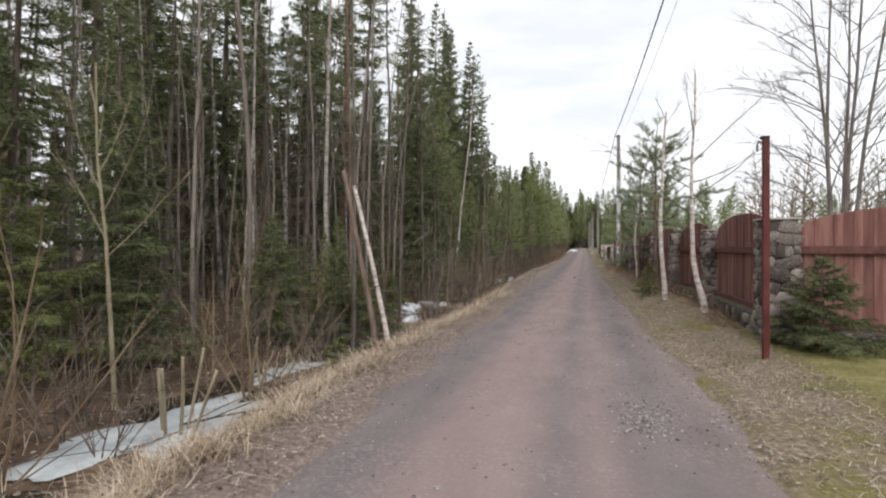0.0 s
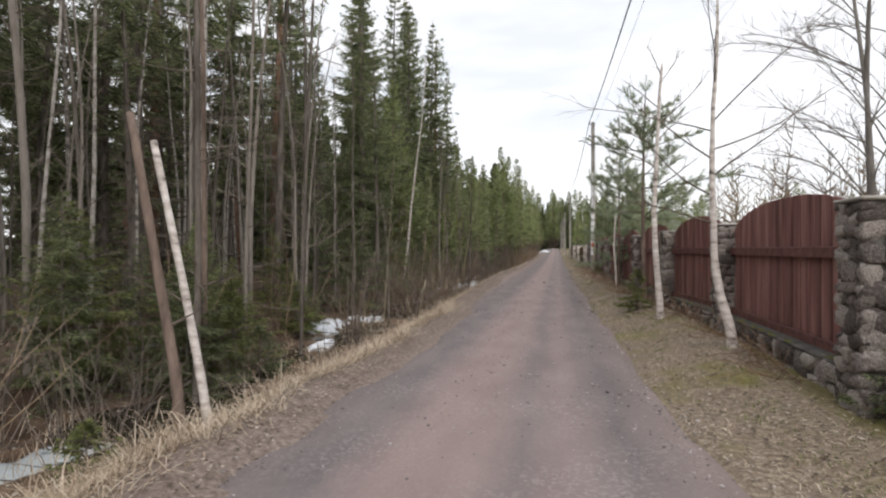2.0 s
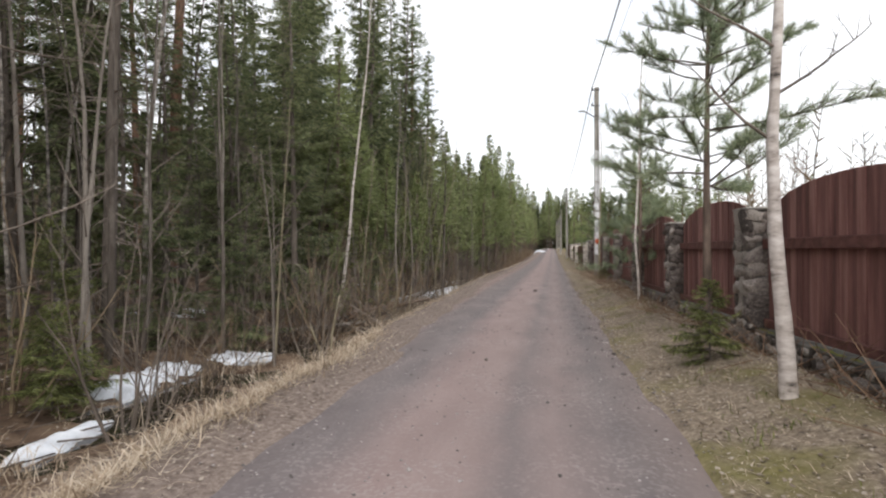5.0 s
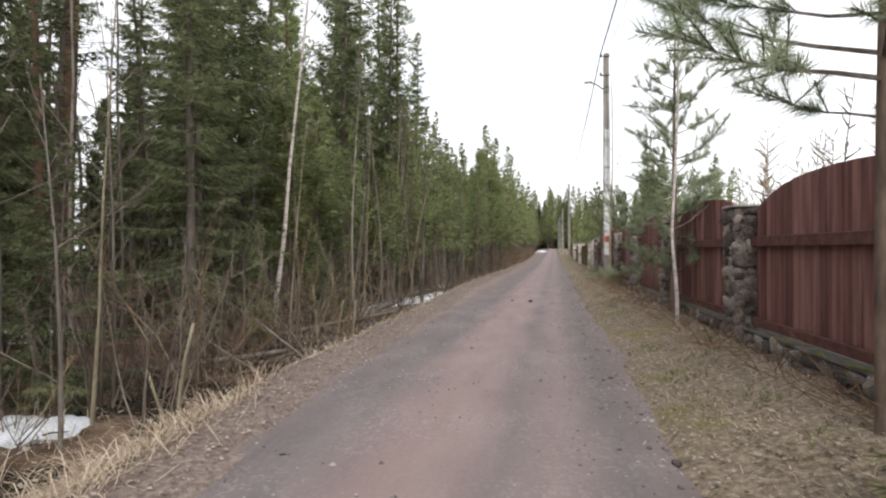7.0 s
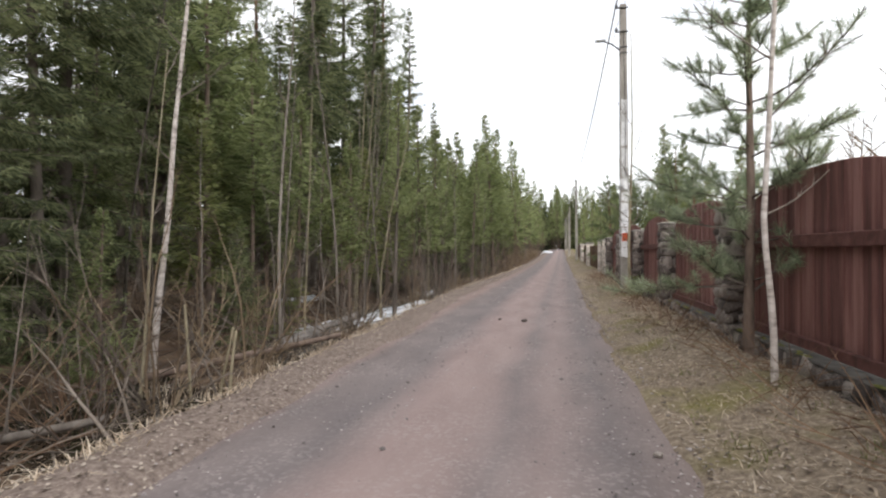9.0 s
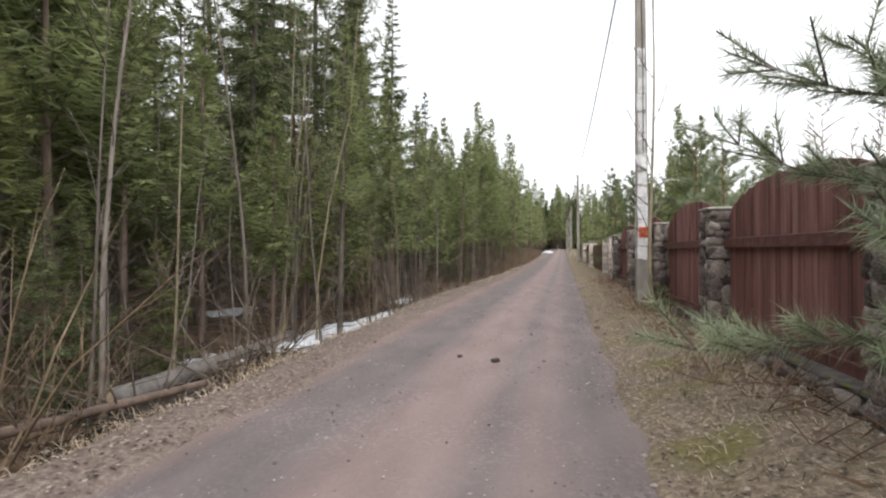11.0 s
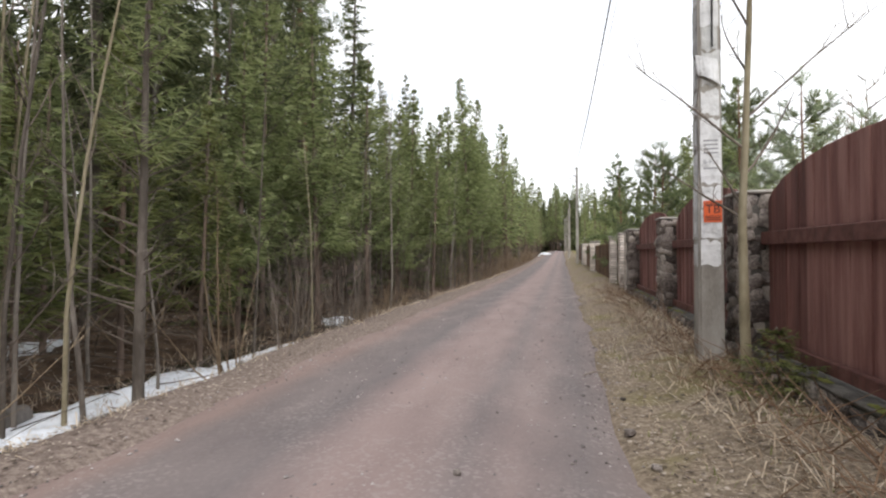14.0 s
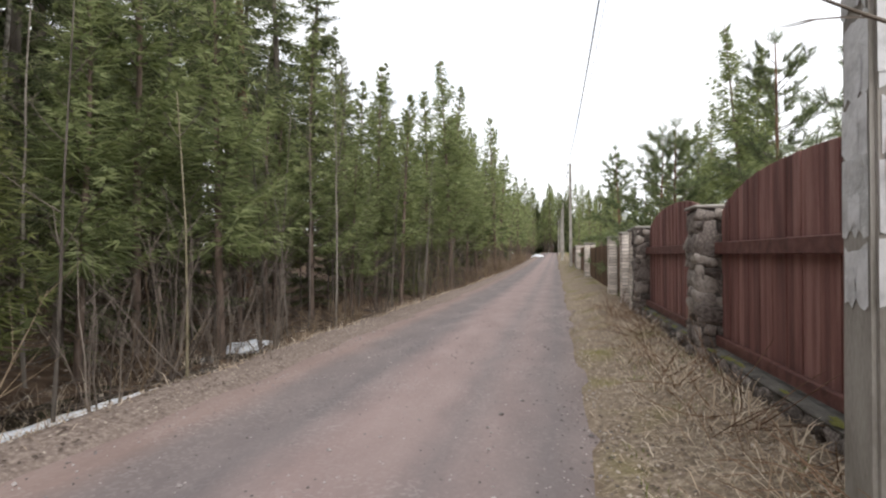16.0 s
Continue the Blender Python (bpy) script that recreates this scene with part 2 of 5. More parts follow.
WATER = surface("ditch_water", [(0.02, 0.016, 0.012), (0.035, 0.028, 0.02)], 2, 0.06, 0.03, 12, spec=0.5)
PAINT = surface("red_brown_fence_stain", [(0.125, 0.058, 0.051), (0.215, 0.098, 0.086), (0.33, 0.175, 0.152)], 3, 0.78, 0.45, 60, piece=0.45, stretch=(4, 4, 0.3))
PAINT_DARK = surface("dark_rail_stain", [(0.07, 0.032, 0.028), (0.13, 0.055, 0.047), (0.18, 0.085, 0.07)], 3, 0.75, 0.4, 50, stretch=(3, 0.4, 3))
STONE = surface("field_stone", [(0.08, 0.066, 0.06), (0.165, 0.138, 0.125), (0.25, 0.215, 0.195), (0.38, 0.335, 0.3)], 9, 0.9, 0.6, 50, piece=0.75)
MORTAR = surface("old_mortar", [(0.05, 0.045, 0.041), (0.11, 0.1, 0.09), (0.16, 0.15, 0.135)], 6, 0.95, 0.6, 60)
CONCRETE = surface("weathered_concrete", [(0.2, 0.18, 0.16), (0.34, 0.315, 0.285), (0.45, 0.425, 0.395)], 4, 0.9, 0.35, 70, stretch=(1, 1, 0.35))
PAPER = surface("torn_white_paper", [(0.5, 0.5, 0.51), (0.7, 0.7, 0.71), (0.8, 0.8, 0.82)], 9, 0.8, 0.5, 40)
PAPER_GREY = surface("washed_paper", [(0.42, 0.42, 0.42), (0.55, 0.55, 0.55), (0.66, 0.66, 0.66)], 10, 0.85, 0.5, 40)
ORANGE = surface("orange_notice", [(0.68, 0.12, 0.04), (0.8, 0.16, 0.06)], 6, 0.6, 0.1, 30)
INK = surface("black_ink", [(0.04, 0.03, 0.03), (0.07, 0.06, 0.055)], 20, 0.8, 0.0)
GREY_INK = surface("faded_ink", [(0.28, 0.28, 0.3), (0.36, 0.36, 0.38)], 20, 0.8, 0.0)
STEEL = surface("painted_red_steel", [(0.072, 0.0176, 0.0144), (0.12, 0.032, 0.0264), (0.16, 0.052, 0.04)], 7, 0.6, 0.25, 60, stretch=(1, 1, 0.4))
IRON = surface("dark_iron", [(0.04, 0.04, 0.042), (0.09, 0.09, 0.09)], 12, 0.6, 0.2, 60, metal=0.6)
CABLE = surface("black_cable", [(0.015, 0.015, 0.017), (0.03, 0.03, 0.033)], 8, 0.6, 0.0)
BRICK = surface("white_brick", [(0.5, 0.438, 0.388), (0.725, 0.65, 0.587), (0.85, 0.775, 0.712)], 12, 0.9, 0.3, 70, piece=0.6)
BROWN_BOARD = surface("brown_weathered_boards", [(0.09, 0.058, 0.038), (0.16, 0.1, 0.065), (0.22, 0.15, 0.1)], 4, 0.85, 0.3, 50, piece=0.5, stretch=(3, 3, 0.4))
BARK_YARD = surface("pale_grey_bark", [(0.12, 0.108, 0.098), (0.2, 0.18, 0.165), (0.29, 0.265, 0.245)], 6, 0.9, 0.5, 40, stretch=(1, 1, 0.3))
DEAD_BRUSH = surface("rusty_dead_twigs", [(0.1, 0.06, 0.04), (0.2, 0.125, 0.08), (0.3, 0.2, 0.13)], 2, 0.9, 0.0, 20, piece=0.4)
CUT_WOOD = surface("fresh_cut_wood", [(0.42, 0.33, 0.22), (0.58, 0.48, 0.34)], 20, 0.8, 0.1)
MOSS = surface("green_moss", [(0.07, 0.08, 0.02), (0.15, 0.15, 0.04), (0.2, 0.19, 0.07)], 14, 1.0, 0.8, 70)
GRAVEL = surface("loose_gravel", [(0.13, 0.115, 0.112), (0.25, 0.22, 0.213), (0.42, 0.38, 0.365)], 20, 0.9, 0.2, 60, island=0.9)
LAMP_GREY = surface("grey_lamp_housing", [(0.3, 0.31, 0.32), (0.45, 0.46, 0.47)], 8, 0.5, 0.1)


# ---------------------------------------------------------------- mesh helpers
class Geo:
    """Vertices and faces, gathered before they become one mesh."""

    def __init__(self):
        self.v, self.f = [], []

    def tube(self, pts, rads, n=5, cap=True):
        """A round rod along pts, with a radius at each."""
        base = len(self.v)
        up = Vector((0.13, 0.31, 0.94))
        for i, p in enumerate(pts):
            d = (pts[min(i + 1, len(pts) - 1)] - pts[max(i - 1, 0)])
            d = d.normalized() if d.length > 1e-6 else Vector((0, 0, 1))
            s = d.cross(up if abs(d.dot(up)) < 0.95 else Vector((1, 0, 0))).normalized()
            q = d.cross(s)
            for j in range(n):
                a = 2 * math.pi * j / n
                self.v.append(p + (s * math.cos(a) + q * math.sin(a)) * rads[i])
        for i in range(len(pts) - 1):
            for j in range(n):
                a, b = base + i * n + j, base + i * n + (j + 1) % n
                self.f.append((a, b, b + n, a + n))
        if cap:
            self.f.append(tuple(base + (len(pts) - 1) * n + j for j in range(n)))

    def leaf(self, p, d, side, length, width):
        """One narrow leaf or spray, widest before its middle, slightly folded."""
        b = len(self.v)
        self.v += [p, p + d * (0.4 * length) + side * (0.5 * width), p + d * length, p + d * (0.4 * length) - side * (0.5 * width)]
        self.f += [(b, b + 1, b + 2, b + 3)]

    def spray(self, p, d, side, length, width):
        """A feathered spray of three narrow slips from one point."""
        n = d.cross(side)
        for k, ln in ((-0.42, 0.8), (0.0, 1.0), (0.42, 0.85)):
            e = d + side * k + n * (0.25 * k * k - 0.03)
            b = len(self.v)
            self.v += [p - side * (0.5 * width), p + side * (0.5 * width), p + e * (length * ln)]
            self.f.append((b, b + 1, b + 2))

    def needle(self, p, d, side, length, width):
        b = len(self.v)
        self.v += [p - side * (0.5 * width), p + side * (0.5 * width), p + d * length]
        self.f.append((b, b + 1, b + 2))

    def box(self, lo, hi, m=None):
        b = len(self.v)
        for z in (lo[2], hi[2]):
            for x, y in ((lo[0], lo[1]), (hi[0], lo[1]), (hi[0], hi[1]), (lo[0], hi[1])):
                q = Vector((x, y, z))
                self.v.append(m @ q if m else q)
        self.f += [tuple(b + i for i in q) for q in ((3, 2, 1, 0), (4, 5, 6, 7), (0, 1, 5, 4), (1, 2, 6, 5), (2, 3, 7, 6), (3, 0, 4, 7))]

    def data(self, name, material, smooth=False):
        me = bpy.data.meshes.new(name)
        me.from_pydata([tuple(p) for p in self.v], [], self.f)
        me.materials.append(material)
        if smooth:
            me.polygons.foreach_set("use_smooth", [True] * len(me.polygons))
        me.update()
        return me


def part(name, geo, material, parent=None, label="", smooth=False):
    """One mesh object under a thing or under a part; geo is a Geo, a bmesh or a mesh that is shared."""
    if isinstance(geo, Geo):
        me = geo.data(name, material, smooth)
    elif isinstance(geo, bmesh.types.BMesh):
        me = bpy.data.meshes.new(name)
        geo.to_mesh(me)
        geo.free()
        me.materials.append(material)
        if smooth:
            me.polygons.foreach_set("use_smooth", [True] * len(me.polygons))
    else:
        me = geo
    ob = new(name, me)
    if parent:
        ob.parent = parent
    return tagged(ob, label)


def thing(name, label, category, group="", kind="", at=(0, 0, 0)):
    ob = tagged(new(name), label, category, group, kind)
    ob.empty_display_size = 0.2
    ob.location = at
    return ob


def bevelled_box(size, bevel, centre=(0, 0, 0), segments=1):
    bm = bmesh.new()
    bmesh.ops.create_cube(bm, size=1.0, matrix=Matrix.Translation(centre) @ Matrix.Diagonal((*size, 1)))
    bmesh.ops.bevel(bm, geom=bm.edges[:], offset=bevel, segments=segments, affect="EDGES", profile=0.6)
    return bm


def smooth_step(a, b, x):
    u = max(0.0, min(1.0, (x - a) / (b - a)))
    return u * u * (3 - 2 * u)


LEFT_Y = (-8, 3, 5.5, 9, 12, 16, 18.5, 21, 25, 28, 31, 36, 45, 70, 200)
LEFT_X = (-1.7, -1.78, -2.0, -1.94, -1.87, -1.95, -2.15, -2.25, -2.32, -2.5, -2.7, -2.72, -2.6, -2.45, -2.4)
RIGHT_Y = (-8, 3, 6, 9, 12, 17.5, 22, 26, 30, 40, 70, 200)
RIGHT_X = (1.2, 1.2, 1.2, 1.06, 1.0, 0.92, 0.92, 0.83, 0.8, 0.84, 0.76, 0.4)


def road_left(y):
    return float(np.interp(y, LEFT_Y, LEFT_X)) + 0.04 * math.sin(1.3 * y) + 0.04 * math.sin(3.3 * y + 1)


def road_right(y):
    return float(np.interp(y, RIGHT_Y, RIGHT_X)) + 0.035 * math.sin(0.9 * y + 2) + 0.03 * math.sin(2.9 * y)


def rise(y):
    return 1.8 * smooth_step(45, 185, y)


def land(x, y):
    """Height of the ground: verge, ditch and forest floor on one side, verge and yard on the other."""
    n1 = noise.noise(Vector((x * 0.45, y * 0.45, 3.1)))
    n2 = noise.noise(Vector((x * 1.7, y * 1.7, 8.4)))
    z = rise(y)
    if x < -1.2:
        u = road_left(y) - x
        wide = 0.25 * math.sin(0.33 * y + 0.5)
        z += 0.04 * smooth_step(0.0, 0.4, u) - 0.55 * smooth_step(0.45, 1.4 + wide, u) + 0.32 * smooth_step(3.0 + wide, 4.6, u)
        z += (0.09 * n1 + 0.05 * n2) * smooth_step(0.1, 1.2, u)
        z += 0.25 * n1 * smooth_step(6.0, 12.0, u)
    elif x > 0.6:
        u = x - road_right(y)
        fence = smooth_step(8.5, 11, y)
        z += (0.04 + 0.2 * fence) * smooth_step(0.1, 1.2, u) - 0.14 * fence * smooth_step(1.22, 1.5, u) + (0.03 * n1 + 0.025 * n2) * smooth_step(0.05, 0.5, u)
    else:
        z -= 0.03
    if road_left(y) - 0.02 < x < road_right(y) + 0.02:
        z -= 0.06
    return z


# ---------------------------------------------------------------- ground and road
def strip(xs, ys, height):
    g = Geo()
    for y in ys:
        for x in xs:
            g.v.append(Vector((x, y, height(x, y))))
    w = len(xs)
    for j in range(len(ys) - 1):
        for i in range(w - 1):
            a = j * w + i
            g.f.append((a, a + 1, a + w + 1, a + w))
    return g


xs = [-900, -400, -200, -100, -60, -40, -28, -20, -15, -12] + [-10 + 0.5 * i for i in range(8)] + [-6 + 0.16 * i for i in range(26)] \
    + [-1.6, -0.8, 0.0, 0.5] + [0.75 + 0.12 * i for i in range(20)] + [3.5, 4, 5, 6.5, 9, 13, 20, 30, 45, 80, 160, 400, 900]
ys = [-300, -120, -60, -30, -20, -14, -10] + [-8 + 0.3 * i for i in range(200)] + [53, 55, 58, 62, 67, 73, 80, 90, 100, 115, 130, 150, 180, 230, 320, 500, 900, 1600]
ground = tagged(part("ground", strip(xs, ys, land), GROUND, smooth=True), "brown forest floor with straw verges and a ditch", "ground", kind="structure")


def road_height(x, y):
    l, r = road_left(y), road_right(y)
    u = (x - l) / (r - l)
    ruts = -0.022 * math.exp(-((u - 0.24) / 0.11) ** 2) - 0.022 * math.exp(-((u - 0.78) / 0.11) ** 2)
    edge = -0.045 * (smooth_step(0.12, 0, u) + smooth_step(0.88, 1, u))
    n = noise.noise(Vector((x * 1.3, y * 0.5, 1.0))) * 0.012 + noise.noise(Vector((x * 5, y * 4, 2.0))) * 0.006
    return rise(y) + 0.012 + ruts + edge + n


g = Geo()
road_ys = [-30, -20, -12] + [-8 + 0.2 * i for i in range(270)] + [46 + 1.0 * i for i in range(40)] + [90, 100, 115, 130, 150, 175, 200]
COLS = 26
for y in road_ys:
    for i in range(COLS + 1):
        u = -0.03 + 1.06 * i / COLS
        x = road_left(y) + u * (road_right(y) - road_left(y))
        wob = 0.05 * noise.noise(Vector((i * 3.0, y * 2.1, 5.0))) if i in (0, COLS) else 0.0
        z = road_height(x, y)
        if i in (0, COLS):
            z = min(z, land(x - (0.1 if i == 0 else -0.1), y)) - 0.05
        g.v.append(Vector((x + wob, y, z)))
for j in range(len(road_ys) - 1):
    for i in range(COLS):
        a = j * (COLS + 1) + i
        g.f.append((a, a + 1, a + COLS + 2, a + COLS + 1))
road = tagged(part("road", g, ROAD, smooth=True), "pinkish packed gravel road with greyer wheel tracks", "road", kind="structure")


# ---------------------------------------------------------------- trees
def bend(p, d, length, steps, rng, wobble=0.08, lift=0.0):
    """A path that grows from p along d, wavering, and lifting (or drooping)."""
    pts, q, d = [p.copy()], p.copy(), d.normalized()
    for _ in range(steps):
        d = (d + Vector((rng.uniform(-wobble, wobble), rng.uniform(-wobble, wobble), rng.uniform(-wobble, wobble) + lift))).normalized()
        q = q + d * (length / steps)
        pts.append(q.copy())
    return pts


def along(pts, u):
    f = u * (len(pts) - 1)
    i = min(int(f), len(pts) - 2)
    return pts[i].lerp(pts[i + 1], f - i), (pts[i + 1] - pts[i]).normalized()


def ring(a, slope):
    return Vector((math.cos(a) * math.cos(slope), math.sin(a) * math.cos(slope), math.sin(slope)))


def build_spruce(h, r, seed, fine=1.0, needles=None, skirt=0.03, bare=0.0, dead=0.0, leaf=1.0, label="dark green spruce with drooping boughs", up=0.0, name="spruce_tree", bark=None):
    """A spruce: tapered trunk, drooping boughs in whorls with hanging sprays; under dead the boughs are dry twigs."""
    rng = random.Random(seed)
    t = thing(name, label, "tree")
    wood, green, limbs = Geo(), Geo(), Geo()
    pts = bend(Vector((0, 0, -0.15)), Vector((0, 0, 1)), h + 0.15, 8, rng, 0.02)
    wood.tube(pts, [0.0095 * h * (1 - 0.95 * i / 8) + 0.006 for i in range(9)], 7)
    z = h * skirt
    while z < h * 0.985:
        u = z / h
        reach = r * (1 - u) ** 0.8 * (0.55 + 0.45 * smooth_step(0, 0.2, u)) + 0.03 * min(1, h / 3)
        dry = u < dead * rng.uniform(0.8, 1.2)
        for b in range(rng.randint(3, 5) if up else rng.randint(4, 5)):
            if rng.random() < bare * (1 - u):
                continue
            a = rng.uniform(0, 2 * math.pi)
            L = reach * rng.uniform(0.6, 1.15)
            slope = 0.75 * u - 0.15 + up * (1 - 0.5 * u) + rng.uniform(-0.15, 0.1)
            p0, _ = along(pts, min(0.99, (z + 0.15 + rng.uniform(-0.1, 0.1) * min(1, h / 4)) / (h + 0.15)))
            d = ring(a, slope)
            bough = [p0 + d * (L * k / 4) + Vector((0, 0, (-0.22 + 0.5 * up) * L * (k / 4) ** 1.5 * (1 - 0.6 * u) + 0.12 * L * (k / 4) ** 4)) for k in range(5)]
            if fine > 0.3:
                limbs.tube(bough[::2], [0.012 * L ** 0.5 + 0.002, 0.007, 0.002], 3, False)
            steps = max(4, int(L / 0.11 * fine * (0.6 if dry else 1)))
            for s in range(1, steps + 1):
                w = s / steps
                q, bd = along(bough, w)
                sd = bd.cross(Vector((0, 0, 1))).normalized()
                span = (0.34 * L * (1 - w) + 0.13 * min(1, 0.4 + L) * (1 - 0.55 * u)) * rng.uniform(0.7, 1.15)
                for way in (-1, 1):
                    td = (bd * rng.uniform(0.5, 0.9) + sd * way + Vector((0, 0, rng.uniform(-0.55, -0.05)))).normalized()
                    if dry:
                        nn = td.cross(Vector((rng.uniform(-0.5, 0.5), rng.uniform(-0.5, 0.5), 1))).normalized()
                        limbs.leaf(q, td, nn, span * 1.3 + 0.15, 0.012)
                        continue
                    n = max(1, int(span / (0.1 if fine > 1 else 0.15) * fine))
                    for e in range(n):
                        c = q + td * (span * e / n)
                        dd = (td + Vector((rng.uniform(-0.4, 0.4), rng.uniform(-0.4, 0.4), rng.uniform(-0.5, 0.15)))).normalized()
                        nn = dd.cross(Vector((rng.uniform(-1, 1), rng.uniform(-1, 1), rng.uniform(-0.5, 1)))).normalized()
                        size = span / n * 1.5 + 0.05 * min(1, 0.15 + h / 4)
                        if fine > 0.5:
                            green.spray(c, dd, nn, size * (0.95 if fine > 1 else 1.1), leaf * rng.uniform(0.022, 0.034) / fine ** 0.5)
                        else:
                            green.leaf(c, dd, nn, size, leaf * rng.uniform(0.045, 0.075) / fine ** 0.5)
        z += (0.2 * (0.6 + 0.6 * (1 - u)) + 0.015 * h) * min(1, 0.25 + h / 7)
    part("trunk", wood, bark or BARK_DARK, t, smooth=True)
    tagged(part("branchwork", limbs, TWIG, t), kind="stuff")
    part("crown", green, needles or SPRUCE, t)
    return t


def shoot(green, p, d, length, rng, size, count, thin):
    """A pine shoot, bristling with needles all along."""
    for i in range(count):
        u = 0.1 + 0.9 * i / count
        a = rng.uniform(0, 2 * math.pi)
        s = d.cross(Vector((0.3, 0.2, 0.9))).normalized()
        q = d.cross(s)
        out = s * math.cos(a) + q * math.sin(a)
        nd = (out * rng.uniform(0.7, 1.1) + d * rng.uniform(0.3, 0.8)).normalized()
        green.needle(p + d * (length * u), nd, nd.cross(d).normalized(), size * rng.uniform(0.7, 1.2), thin)


def build_pine(h, r, seed, needles=None, start=0.15, size=0.11, thin=0.012, count=26, gap=0.42, bark=None, twigs=3, fine=True, label="young green pine with upturned shoots"):
    """A young pine: whorls of rising limbs that end in bristling upright shoots."""
    rng = random.Random(seed)
    t = thing("pine_tree", label, "tree")
    wood, limbs, green = Geo(), Geo(), Geo()
    pts = bend(Vector((0, 0, -0.15)), Vector((0, 0, 1)), h - 0.15, 8, rng, 0.03)
    wood.tube(pts, [0.011 * h * (1 - 0.9 * i / 8) + 0.005 for i in range(9)], 7)
    for k in range(5):
        shoot(green, pts[-1] - Vector((0, 0, 0.05)), (Vector((0, 0, 1)) if k == 0 else ring(1.57 * k, 0.95)), 0.4 if k == 0 else 0.26, rng, size, count, thin)
    z = h * start
    while z < h - 0.35:
        u = z / h
        low = smooth_step(start - 0.2, start + 0.12, u)
        reach = r * (0.12 + 0.88 * (1 - u) ** 0.85) * (0.5 + 0.5 * low)
        n = rng.randint(4, 5)
        a0 = rng.uniform(0, 6)
        for b in range(n):
            a = a0 + 2 * math.pi * b / n + rng.uniform(-0.3, 0.3)
            L = reach * rng.uniform(0.4, 1.2) + 0.08
            p0, _ = along(pts, min(0.99, (z + rng.uniform(-0.12, 0.12)) / h))
            limb = bend(p0, ring(a, 0.05 + 0.45 * u + rng.uniform(-0.3, 0.25)), L, 4, rng, 0.18, 0.05)
            limbs.tube(limb, [0.009 * L + 0.006, 0.008 * L + 0.004, 0.006 * L + 0.003, 0.005, 0.003], 3, False)
            if fine:
                for s in range(4):
                    q, bd = along(limb, 0.42 + 0.14 * s)
                    shoot(green, q, bd, 0.16 * L, rng, size, count // 2, thin)
            steps = max(1, int(L / 0.3))
            for s in range(steps + 1):
                w = 0.4 + 0.6 * s / steps
                q, bd = along(limb, min(w, 0.999))
                for e in range(twigs if s < steps else 3):
                    td = (bd * rng.uniform(0.5, 1.1) + Vector((rng.uniform(-0.8, 0.8), rng.uniform(-0.8, 0.8), rng.uniform(-0.1, 0.8)))).normalized()
                    ln = rng.uniform(0.16, 0.34) * (0.7 + 0.3 * h / 5)
                    if fine:
                        limbs.tube([q, q + td * ln], [0.006, 0.004], 3, False)
                    shoot(green, q + td * 0.03, td, ln * (1 - 0.45 * u), rng, size * (1 - 0.4 * u), count, thin)
        z += gap * rng.uniform(0.8, 1.2) * (1.0 - 0.3 * u)
    part("trunk", wood, bark or BARK_PINE, t, smooth=True)
    tagged(part("branchwork", limbs, BARK_DARK, t), kind="stuff")
    part("crown", green, needles or PINE, t)
    return t


def build_tall_pine(h, seed):
    """A forest pine: long bare orange trunk with dead stubs, a loose crown high up."""
    rng = random.Random(seed)
    t = thing("pine_tree", "tall pine with a bare orange-brown trunk", "tree")
    wood, limbs, green = Geo(), Geo(), Geo()
    pts = bend(Vector((0, 0, -0.3)), Vector((rng.uniform(-0.02, 0.02), rng.uniform(-0.02, 0.02), 1)), h, 10, rng, 0.025)
    wood.tube(pts, [0.0105 * h * (1 - 0.85 * i / 10) + 0.01 for i in range(11)], 8)
    for i in range(26):
        u = rng.uniform(0.14, 0.6)
        p0, _ = along(pts, u)
        limbs.tube(bend(p0, ring(rng.uniform(0, 6.3), rng.uniform(-0.2, 0.35)), rng.uniform(0.3, 1.6), 3, rng, 0.2), [0.014, 0.01, 0.006, 0.003], 3, False)
    for i in range(34):
        u = rng.uniform(0.52, 0.98)
        p0, _ = along(pts, u)
        L = (0.17 * h) * (1.15 - u) * rng.uniform(0.7, 1.4)
        limb = bend(p0, ring(rng.uniform(0, 6.3), rng.uniform(-0.1, 0.5)), L, 4, rng, 0.18, 0.05)
        limbs.tube(limb, [0.035, 0.026, 0.018, 0.01, 0.005], 4, False)
        for s in range(int(4 + 3 * L)):
            q, bd = along(limb, rng.uniform(0.35, 0.999))
            q = q + Vector((rng.uniform(-0.35, 0.35), rng.uniform(-0.35, 0.35), rng.uniform(-0.1, 0.35)))
            for e in range(3):
                shoot(green, q, ring(rng.uniform(0, 6.3), rng.uniform(0.0, 1.1)), 0.35, rng, 0.24, 9, 0.03)
    part("trunk", wood, BARK_PINE, t, smooth=True)
    tagged(part("branchwork", limbs, BARK_DARK, t), kind="stuff")
    part("crown", green, PINE, t)
    return t


